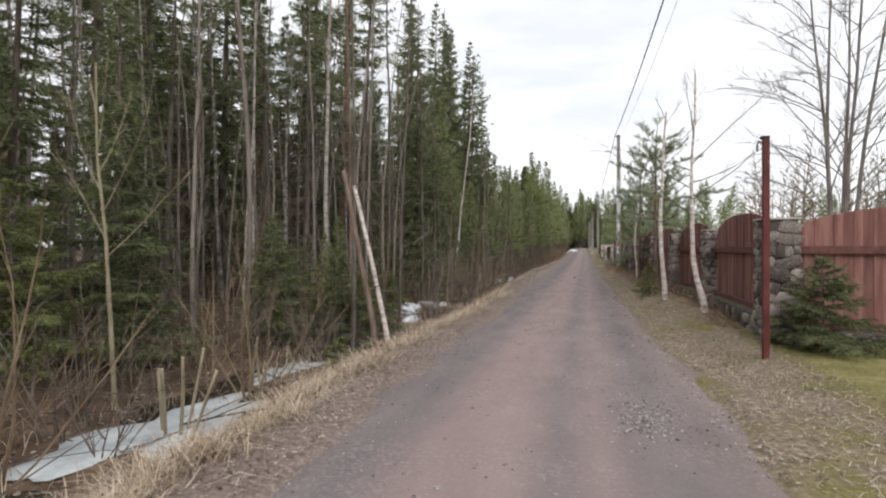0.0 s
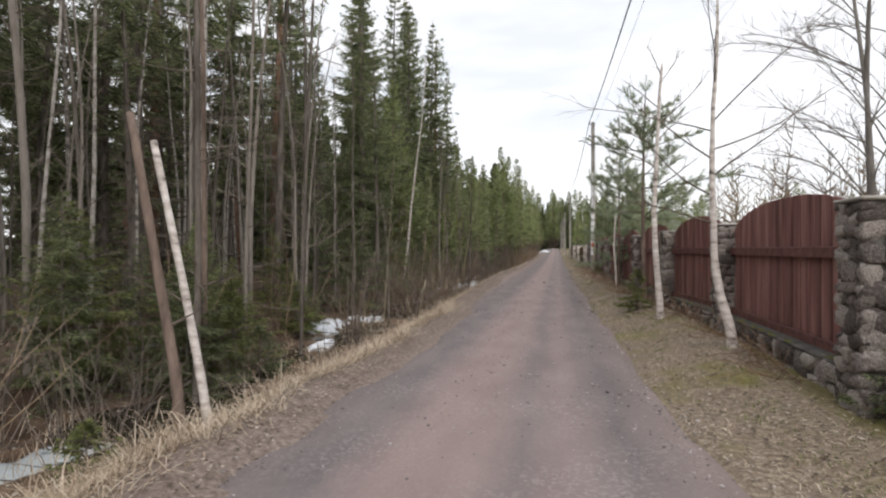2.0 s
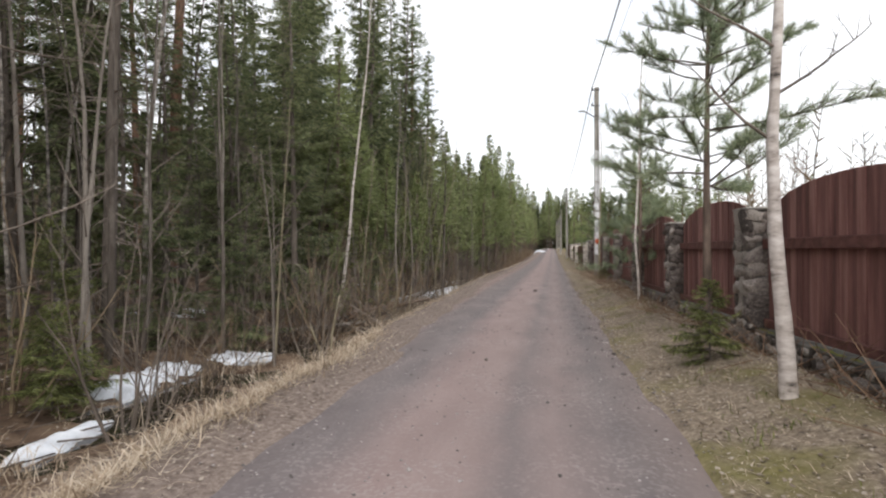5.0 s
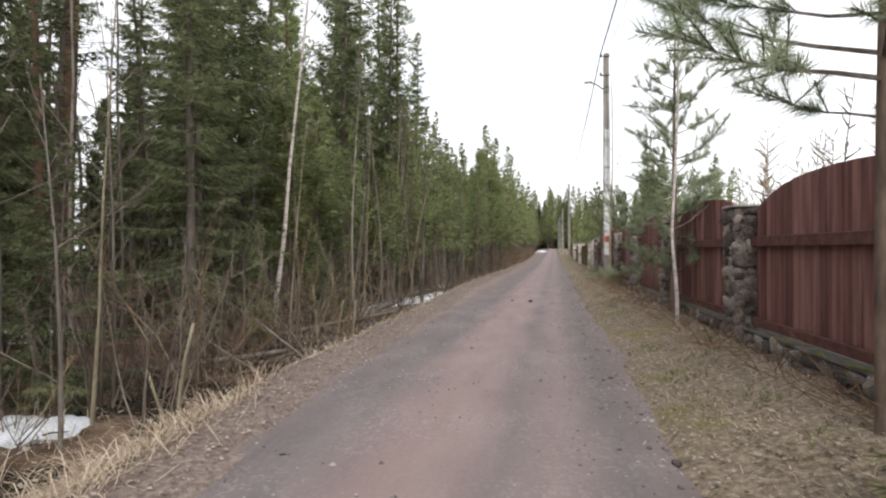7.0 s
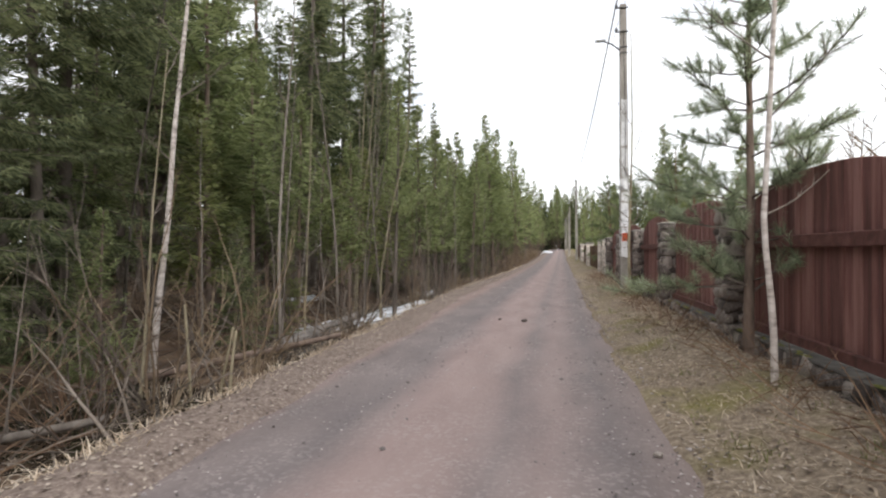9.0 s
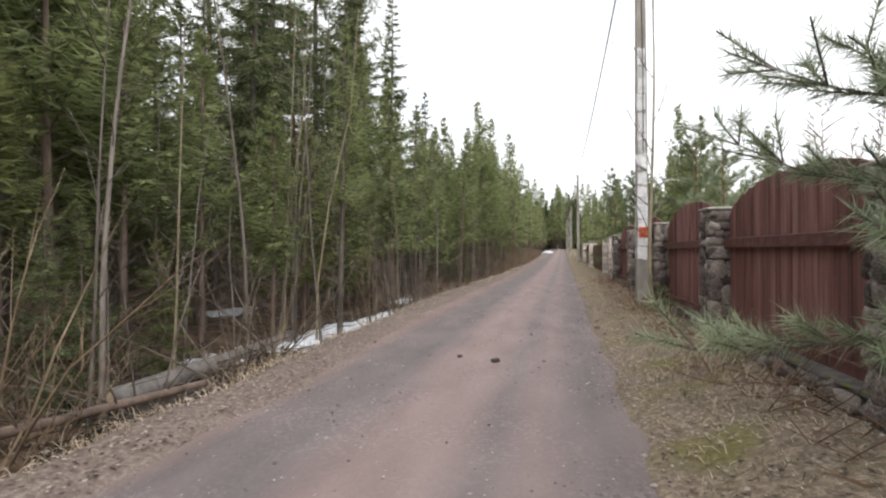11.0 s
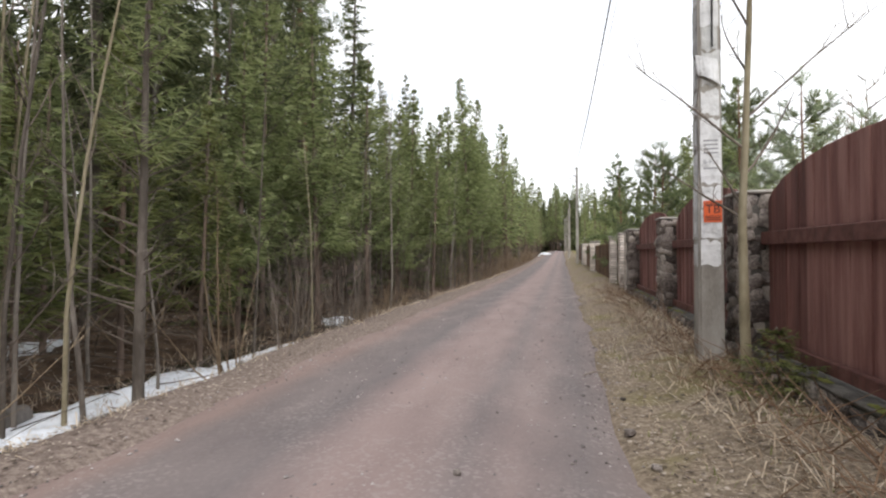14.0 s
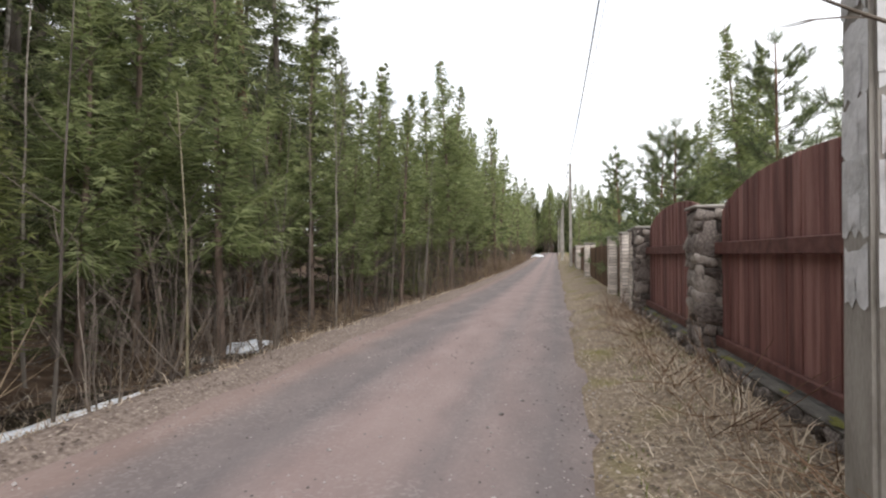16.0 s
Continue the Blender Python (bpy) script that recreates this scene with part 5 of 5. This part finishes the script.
for i, (x, y, tall, lean) in enumerate(((-4.2, 16.9, 3.4, -0.25), (-4.6, 17.6, 4.4, 0.3), (-5.0, 18.3, 4.0, -0.1), (-4.7, 21.9, 4.2, 0.4), (-4.4, 24.6, 4.8, 0.3), (-4.9, 26.4, 5.0, 0.2), (-4.7, 33.6, 4.6, 0.25), (-4.6, 35.6, 4.2, -0.2), (-4.8, 38.4, 4.6, 0.3))):
    hr = random.Random(330 + i)
    hero_tree("willow_sapling", "slim pale sapling with sparse bare shoots on the ditch bank", x, y, [(0, 0, -0.3), (0.2 * lean, 0.05, 0.25 * tall), (0.4 * lean + 0.05, 0, 0.55 * tall), (lean, 0.03, tall)], (0.028, 0.006),
              [(hr.uniform(0.25, 0.95), hr.uniform(0, 360), hr.uniform(30, 65), hr.uniform(0.4, 0.9)) for _ in range(8)], BARK_YELLOW if i % 2 else BARK_GREY, TWIG, 350 + i, sides=6, sub=3)


def cut_clump(x, y, stems, label):
    """Sawn-off stems that rise from one root, with pale cut ends."""
    t = thing("cut_shrub", label, "shrub", at=(x, y, land(x, y)))
    r = random.Random(int(x * 100 + y * 10))
    for dx, dy, tall, lean in stems:
        g, e = Geo(), Geo()
        st = bend(Vector((dx, dy, -0.15)), Vector((lean, 0.05, 1)), tall + 0.15, 4, r, 0.06)
        g.tube(st, [0.021, 0.019, 0.017, 0.016, 0.015], 7)
        stem = part("stem", g, BARK_YELLOW, t, smooth=True)
        d = (st[-1] - st[-2]).normalized()
        e.tube([st[-1] - d * 0.004, st[-1] + d * 0.004], [0.0135, 0.013], 7)
        part("cut_end", e, CUT_WOOD, stem, "pale sawn end")
    return t


cut_clump(-3.95, 4.3, ((0, 0, 0.75, -0.1), (0.1, 0.05, 0.85, 0.12), (0.2, 0.0, 0.8, 0.3), (-0.12, 0.1, 0.7, -0.2), (0.05, 0.2, 0.9, 0.02)), "sawn-off willow stems standing in ditch ice")
cut_clump(-4.1, 5.9, ((0, 0, 0.6, 0.25), (0.12, 0.08, 0.7, -0.2), (-0.1, 0.05, 0.8, 0.1)), "sawn-off willow stems on the ditch bank")
cut_clump(-3.6, 17.6, ((0, 0, 1.15, 0.12), (-0.06, 0.05, 0.7, -0.3)), "bent sawn-off sapling at the ditch")
cut_clump(-3.35, 21.7, ((0, 0, 0.75, 0.03),), "single pale sawn-off stake in the verge")
cut_clump(-4.2, 22.2, ((0, 0, 1.2, -0.08), (0.2, 0.2, 0.9, 0.1)), "sawn-off saplings on the ditch bank")


def fallen_log(label, a, b, ra, rb, bark, seed):
    r = random.Random(seed)
    t = thing("fallen_log", label, "log")
    g = Geo()
    a, b = Vector(a), Vector(b)
    pts = [a.lerp(b, k / 10) + Vector((r.uniform(-0.02, 0.02), r.uniform(-0.02, 0.02), r.uniform(-0.01, 0.01))) for k in range(11)]
    g.tube(pts, [(ra + (rb - ra) * k / 10) * r.uniform(0.95, 1.05) for k in range(11)], 12)
    part("trunk", g, bark, t, smooth=True)
    for end, p, d, rad in (("cut_end", a, (a - b).normalized(), ra), ("cut_end", b, (b - a).normalized(), rb)):
        e = Geo()
        e.tube([p, p + d * 0.008], [rad * 0.93, rad * 0.9], 12)
        part(end, e, CUT_WOOD, t, "weathered cut end")
    for k in range(4):
        q, _ = along(pts, r.uniform(0.15, 0.9))
        h = Geo()
        h.tube(bend(q, ring(r.uniform(0, 6.3), r.uniform(0.3, 1.2)), r.uniform(0.12, 0.4), 2, r, 0.1), [0.014, 0.011, 0.006], 5)
        part("stub", h, bark, t)
    return t


fallen_log("thick grey barkless log lying along the ditch", (-4.85, 25.3, -0.42), (-5.05, 30.0, -0.38), 0.15, 0.11, BARK_YARD, 401)
fallen_log("thin brown log fallen across the ditch", (-5.3, 22.2, -0.34), (-3.75, 25.6, -0.2), 0.06, 0.045, BARK_BROWN, 402)
fallen_log("thin grey log lying in the ditch", (-5.6, 18.7, -0.3), (-4.2, 21.0, -0.34), 0.05, 0.04, BARK_GREY, 403)

# heap of rusty dead branches in the ditch
for i, (x, y) in enumerate(((-4.6, 19.7), (-5.0, 20.4), (-4.5, 20.9), (-5.2, 21.6), (-4.9, 19.0))):
    hr = build_shrub(1.15, 420 + i, DEAD_BRUSH, 16, 1.15, -0.05, "heap of rusty dead branches in the ditch")
    place(hr, x, y, 50 * i)
for i, (x, y, a) in enumerate(((-4.53, 28.1, 20), (-4.3, 27.0, 140), (-4.5, 22.0, 60))):
    place(build_shrub(2.6, 440 + i, TWIG, 9, 1.0, 0.0, "wide fan of pale bare stems on the ditch bank"), x, y, a)
# bending stems thrown across the heap
for i, (x, y, a, L) in enumerate(((-3.5, 20.4, 165, 2.6), (-3.6, 20.7, 150, 2.2), (-3.9, 22.3, 140, 2.4), (-3.8, 22.5, 155, 2.8), (-3.4, 19.2, 175, 2.0), (-4.0, 27.9, 160, 2.6), (-3.9, 26.3, 185, 2.2))):
    g = Geo()
    hr = random.Random(460 + i)
    st = bend(Vector((x, y, land(x, y) + 0.02)), ring(radians(a), 0.55), L, 7, hr, 0.07, -0.035)
    g.tube(st, [0.016 * (1 - 0.8 * k / 7) + 0.002 for k in range(8)], 6)
    for k in range(5):
        q, bd = along(st, hr.uniform(0.3, 0.98))
        g.tube(bend(q, bd + ring(hr.uniform(0, 6.3), 0.3) * 0.7, 0.5, 3, hr, 0.12), [0.005, 0.004, 0.003, 0.001], 4, False)
    tagged(part("fallen_branch", g, TWIG, smooth=True), "pale bare branch bent over the ditch", "branch", "branches over the ditch")

hero_tree("willow_sapling", "young yellow-green willow with upright bare shoots", -5.3, 5.0, [(0, 0, -0.2), (-0.08, 0, 1.0), (-0.15, 0, 2.0), (-0.28, 0, 3.0), (-0.3, 0, 4.1)], (0.035, 0.01),
          [(0.45, 20, 45, 1.4), (0.5, 180, 55, 1.3), (0.58, 0, 55, 1.5), (0.64, 200, 60, 1.2), (0.7, 90, 60, 1.2), (0.75, 320, 60, 1.1), (0.82, 140, 65, 0.8)], BARK_YELLOW, BARK_YELLOW, 96, sub=3)


# ---------------------------------------------------------------- snow, ice, water in the ditch
def patch(name, label, x, y, rx, ry, turn, thick, mat, seed, z=None):
    """A ragged low sheet that lies on the ground; z gives a level one."""
    r = random.Random(seed)
    n, rings = 40, 6
    bumps = [(r.uniform(0.08, 0.2), k, r.uniform(0, 6.3)) for k in (2, 3, 5, 8)]
    g = Geo()
    c, s = math.cos(radians(turn)), math.sin(radians(turn))
    for i in range(rings + 1):
        for j in range(n):
            a = 2 * math.pi * j / n
            k = (i / rings) * (1 + sum(b * math.sin(f * a + ph) for b, f, ph in bumps))
            u, v = rx * k * math.cos(a), ry * k * math.sin(a)
            px, py = x + c * u - s * v, y + s * u + c * v
            top = (land(px, py) if z is None else z) + thick * (1 - (i / rings) ** 4) - (0.03 if i == rings else 0)
            g.v.append(Vector((px, py, top + 0.03 * noise.noise(Vector((px * 4, py * 4, 1))) * (z is None))))
    for i in range(rings):
        for j in range(n):
            a, b = i * n + j, i * n + (j + 1) % n
            g.f.append((a, b, b + n, a + n))
    ob = part(name, g, mat, smooth=True)
    return tagged(ob, label, name.replace("_", " "))


patch("ice_sheet", "grey melting ice in the roadside ditch", -4.2, 4.55, 0.58, 1.2, -8, 0.02, ICE, 1, -0.43)
patch("ice_sheet", "grey melting ice in the roadside ditch", -4.5, 7.4, 0.4, 0.8, 8, 0.02, ICE, 2, -0.5)
for i, (x, y, rx, ry, turn) in enumerate(((-5.35, 16.0, 0.34, 0.5, 0), (-4.5, 13.5, 0.2, 0.55, 5), (-5.0, 17.3, 0.4, 0.5, 0), (-4.75, 31.0, 0.5, 0.9, 0), (-4.85, 32.4, 0.75, 0.7, 10), (-4.75, 33.9, 0.3, 1.3, -5), (-5.1, 29.2, 0.5, 0.7, 0),
                                       (-6.5, 11.4, 0.3, 0.35, 0), (-5.4, 27.9, 0.5, 0.6, 0), (-4.9, 29.9, 0.35, 0.6, 0), (-9.0, 20.5, 0.8, 1.0, 0), (-8.0, 32.0, 0.6, 0.9, 0), (-5.5, 38.5, 0.35, 0.8, 0), (-5.3, 15.2, 0.35, 0.5, 0))):
    patch("snow_patch", "patch of old white snow on the forest floor", x, y, rx, ry, turn, 0.1, SNOW, 20 + i)
patch("snow_patch", "patch of old white snow beside the road", -2.6, 120.0, 1.2, 4.0, 0, 0.3, SNOW, 60)
g = Geo()
for y in [-6 + 0.5 * k for k in range(90)]:
    for x in (-5.7, -3.4):
        g.v.append(Vector((x, y, -0.5)))
for k in range(89):
    g.f.append((2 * k, 2 * k + 1, 2 * k + 3, 2 * k + 2))
tagged(part("ditch_water", g, WATER), "dark standing water in the ditch", "water", kind="structure")

# ---------------------------------------------------------------- grass, leaves, twigs, gravel
gr = random.Random(101)


def grass_blade(g, x, y, z, h, w, lay):
    a = gr.uniform(0, 6.3)
    d = Vector((math.cos(a), math.sin(a), 0))
    s = Vector((-d.y, d.x, 0)) * (0.5 * w)
    p0 = Vector((x, y, z - 0.02))
    p1 = p0 + Vector((0, 0, h * (1 - 0.6 * lay))) * 0.6 + d * (h * (0.15 + 0.5 * lay))
    p2 = p1 + d * (h * (0.3 + 0.35 * lay)) + Vector((0, 0, h * (0.35 - 0.55 * lay)))
    if p2.z < z + 0.005:
        p2.z = z + 0.005
    b = len(g.v)
    g.v += [p0 - s, p0 + s, p1 + s * 0.8, p1 - s * 0.8, p2]
    g.f += [(b, b + 1, b + 2, b + 3), (b + 3, b + 2, b + 4)]


def grass(name, label, mat, clumps, blades, xs_of, y0, y1, h0, h1, w, lay0, lay1, spread=0.12, bias=1.0):
    g = Geo()
    for _ in range(clumps):
        y = y0 + (y1 - y0) * gr.random() ** bias
        lo, hi = xs_of(y)
        x = gr.uniform(lo, hi)
        hh = gr.uniform(h0, h1)
        lay = gr.uniform(lay0, lay1)
        for _ in range(blades):
            px, py = x + gr.gauss(0, spread), y + gr.gauss(0, spread)
            grass_blade(g, px, py, land(px, py), hh * gr.uniform(0.6, 1.2), w * gr.uniform(0.6, 1.3), min(1, max(0, lay + gr.uniform(-0.25, 0.25))))
    return tagged(part(name, g, mat), label, "grass", kind="stuff")


grass("straw_grass", "flattened dry straw grass along the ditch", STRAW, 1900, 13, lambda y: (road_left(y) - 1.5, road_left(y) - 0.45), -2, 17, 0.14, 0.38, 0.007, 0.55, 1.0)
grass("straw_grass", "flattened dry straw grass along the ditch", STRAW, 1500, 10, lambda y: (road_left(y) - 1.4, road_left(y) - 0.5), 16, 60, 0.08, 0.26, 0.008, 0.55, 1.0)
grass("straw_grass", "sparse dry grass in the ditch", STRAW, 650, 9, lambda y: (road_left(y) - 3.2, road_left(y) - 1.2), -2, 50, 0.15, 0.5, 0.008, 0.1, 0.8)
grass("straw_grass", "tall bleached straw tufts leaning over the ditch", STRAW, 340, 20, lambda y: (road_left(y) - 1.45, road_left(y) - 0.6), 1, 18, 0.28, 0.55, 0.007, 0.35, 0.85, 0.09)
grass("straw_grass", "flattened dry grass on the verge by the fence", STRAW, 2700, 9, lambda y: (road_right(y) + 0.2, fence_face(y) - 0.05), 0, 46, 0.06, 0.16, 0.0055, 0.7, 1.0)
grass("straw_grass", "long dry grass at the foot of the fence", STRAW, 260, 12, lambda y: (fence_face(y) - 0.55, fence_face(y) - 0.05), 24, 42, 0.15, 0.4, 0.008, 0.45, 1.0)
grass("green_grass", "short yellow-green grass on the corner lawn", GREEN_GRASS, 1500, 8, lambda y: (1.7, 5.5), 3, 9, 0.03, 0.08, 0.006, 0.2, 0.8)
grass("green_grass", "tufts of new green grass on the verge", GREEN_GRASS, 160, 16, lambda y: (road_right(y) + 0.25, 2.0), 6, 36, 0.05, 0.14, 0.006, 0.1, 0.6, 0.07)


def litter(label, count, xs_of, y0, y1, s0, s1, mat=LEAF_LITTER):
    g = Geo()
    for _ in range(count):
        y = gr.uniform(y0, y1)
        lo, hi = xs_of(y)
        x = gr.uniform(lo, hi)
        z = land(x, y) + gr.uniform(0.004, 0.03)
        a, s = gr.uniform(0, 6.3), gr.uniform(s0, s1)
        d = Vector((math.cos(a), math.sin(a), gr.uniform(-0.25, 0.25)))
        n = Vector((-math.sin(a), math.cos(a), gr.uniform(-0.4, 0.4)))
        g.leaf(Vector((x, y, z)), d, n, s, s * gr.uniform(0.5, 0.9))
    return tagged(part("leaf_litter", g, mat), label, "fallen leaves", kind="stuff")


litter("fallen brown leaves on the verge by the fence", 17000, lambda y: (road_right(y) + 0.02, fence_face(y) + 0.1), 0, 42, 0.014, 0.042)
litter("fallen brown leaves at the road's edge", 16000, lambda y: (road_left(y) - 0.75, road_left(y) + 0.1), -1, 45, 0.014, 0.042)
litter("fallen brown leaves on the forest floor", 9000, lambda y: (-9, road_left(y) - 1.2), 0, 45, 0.04, 0.09)

# sticks and brush on the forest floor
g = Geo()
for _ in range(900):
    y = gr.uniform(1, 45)
    x = gr.uniform(-7.5, road_left(y) - 1.9)
    a = gr.uniform(0, 6.3)
    L = gr.uniform(0.4, 1.8)
    p = Vector((x, y, land(x, y) + gr.uniform(0.02, 0.12)))
    st = bend(p, ring(a, gr.uniform(-0.05, 0.4)), L, 3, gr, 0.15)
    k = gr.uniform(0.004, 0.013)
    g.tube(st, [k, 0.8 * k, 0.6 * k, 0.3 * k], 3, False)
tagged(part("brushwood", g, TWIG), "dead sticks and brush on the forest floor", "brushwood", kind="stuff")
g = Geo()
for _ in range(800):
    y = gr.uniform(9.5, 41)
    x = fence_face(y) - gr.uniform(0.02, 0.5)
    p = Vector((x, y, land(x, y) + gr.uniform(0.0, 0.05)))
    st = bend(p, ring(gr.uniform(0, 6.3), gr.uniform(0.0, 0.9)), gr.uniform(0.2, 0.8), 3, gr, 0.2)
    g.tube(st, [0.005, 0.004, 0.003, 0.001], 3, False)
tagged(part("brushwood", g, DEAD_BRUSH), "dry weeds and twigs at the foot of the fence", "brushwood", kind="stuff")

# loose stones on the road
g = Geo()
for _ in range(9500):
    y = gr.uniform(0, 42)
    l, r = road_left(y), road_right(y)
    u = gr.choice((gr.gauss(0.99, 0.025), gr.gauss(0.98, 0.04), gr.gauss(0.86, 0.08), gr.gauss(0.35, 0.14), gr.random(), gr.gauss(0.02, 0.04)))
    x = l + (r - l) * u
    s = gr.uniform(0.004, 0.014) * (1.8 if gr.random() < 0.08 else 1)
    if noise.noise(Vector((x * 0.8, y * 0.5, 9))) < -0.05 and gr.random() < 0.8:
        continue
    z = max(road_height(x, y) if 0 < u < 1 else -9, land(x, y)) + 0.3 * s
    b = len(g.v)
    for k in range(6):
        d = (Vector((1, 0, 0)), Vector((0, 1, 0)), Vector((-1, 0, 0)), Vector((0, -1, 0)), Vector((0, 0, 0.6)), Vector((0, 0, -0.6)))[k]
        g.v.append(Vector((x, y, z)) + Vector((d.x + gr.uniform(-0.3, 0.3), d.y + gr.uniform(-0.3, 0.3), d.z + gr.uniform(-0.2, 0.2))) * s)
    for k in range(4):
        g.f += [(b + k, b + (k + 1) % 4, b + 4), (b + (k + 1) % 4, b + k, b + 5)]
tagged(part("loose_gravel", g, GRAVEL), "loose pale gravel on the road", "gravel", kind="stuff")


g = Geo()
for _ in range(420):
    x, y = gr.gauss(0.48, 0.13), gr.gauss(4.7, 0.3)
    s = gr.uniform(0.005, 0.016)
    z = road_height(x, y) + 0.3 * s
    b = len(g.v)
    for d in ((1, 0, 0), (0, 1, 0), (-1, 0, 0), (0, -1, 0), (0, 0, 0.7), (0, 0, -0.6)):
        g.v.append(Vector((x, y, z)) + Vector((d[0] + gr.uniform(-0.3, 0.3), d[1] + gr.uniform(-0.3, 0.3), d[2])) * s)
    for k in range(4):
        g.f += [(b + k, b + (k + 1) % 4, b + 4), (b + (k + 1) % 4, b + k, b + 5)]
tagged(part("pothole_gravel", g, GRAVEL), "grey gravel filling a shallow pothole", "gravel", kind="stuff")


def rock(x, y, s, label="small grey stone lying on the road"):
    me = gr.choice(STONES)
    ob = new("stone", me)
    z = max(road_height(x, y), land(x, y) if not road_left(y) < x < road_right(y) else -9)
    ob.matrix_basis = pose(x, y, z + 0.22 * s, 5, 10, gr.uniform(0, 360)) @ Matrix.Diagonal((s, 0.8 * s, 0.55 * s, 1))
    return tagged(ob, label, "stone", "loose stones")


for x, y, s in ((-0.48, 26.37, 0.1), (-0.95, 26.6, 0.06), (0.85, 29.5, 0.08), (0.93, 28.9, 0.06), (0.9, 30.4, 0.05), (-0.2, 28.6, 0.05), (0.8, 20.2, 0.06), (-0.7, 15.6, 0.05), (0.86, 16.5, 0.06)):
    rock(x, y, s)
st = Geo()
st.tube([Vector((0.6, 31.2, 0.02)), Vector((0.72, 31.35, 0.03)), Vector((0.85, 31.4, 0.02))], [0.007, 0.008, 0.004], 5)
tagged(part("stick", st, TWIG), "short dark stick lying on the road", "stick")
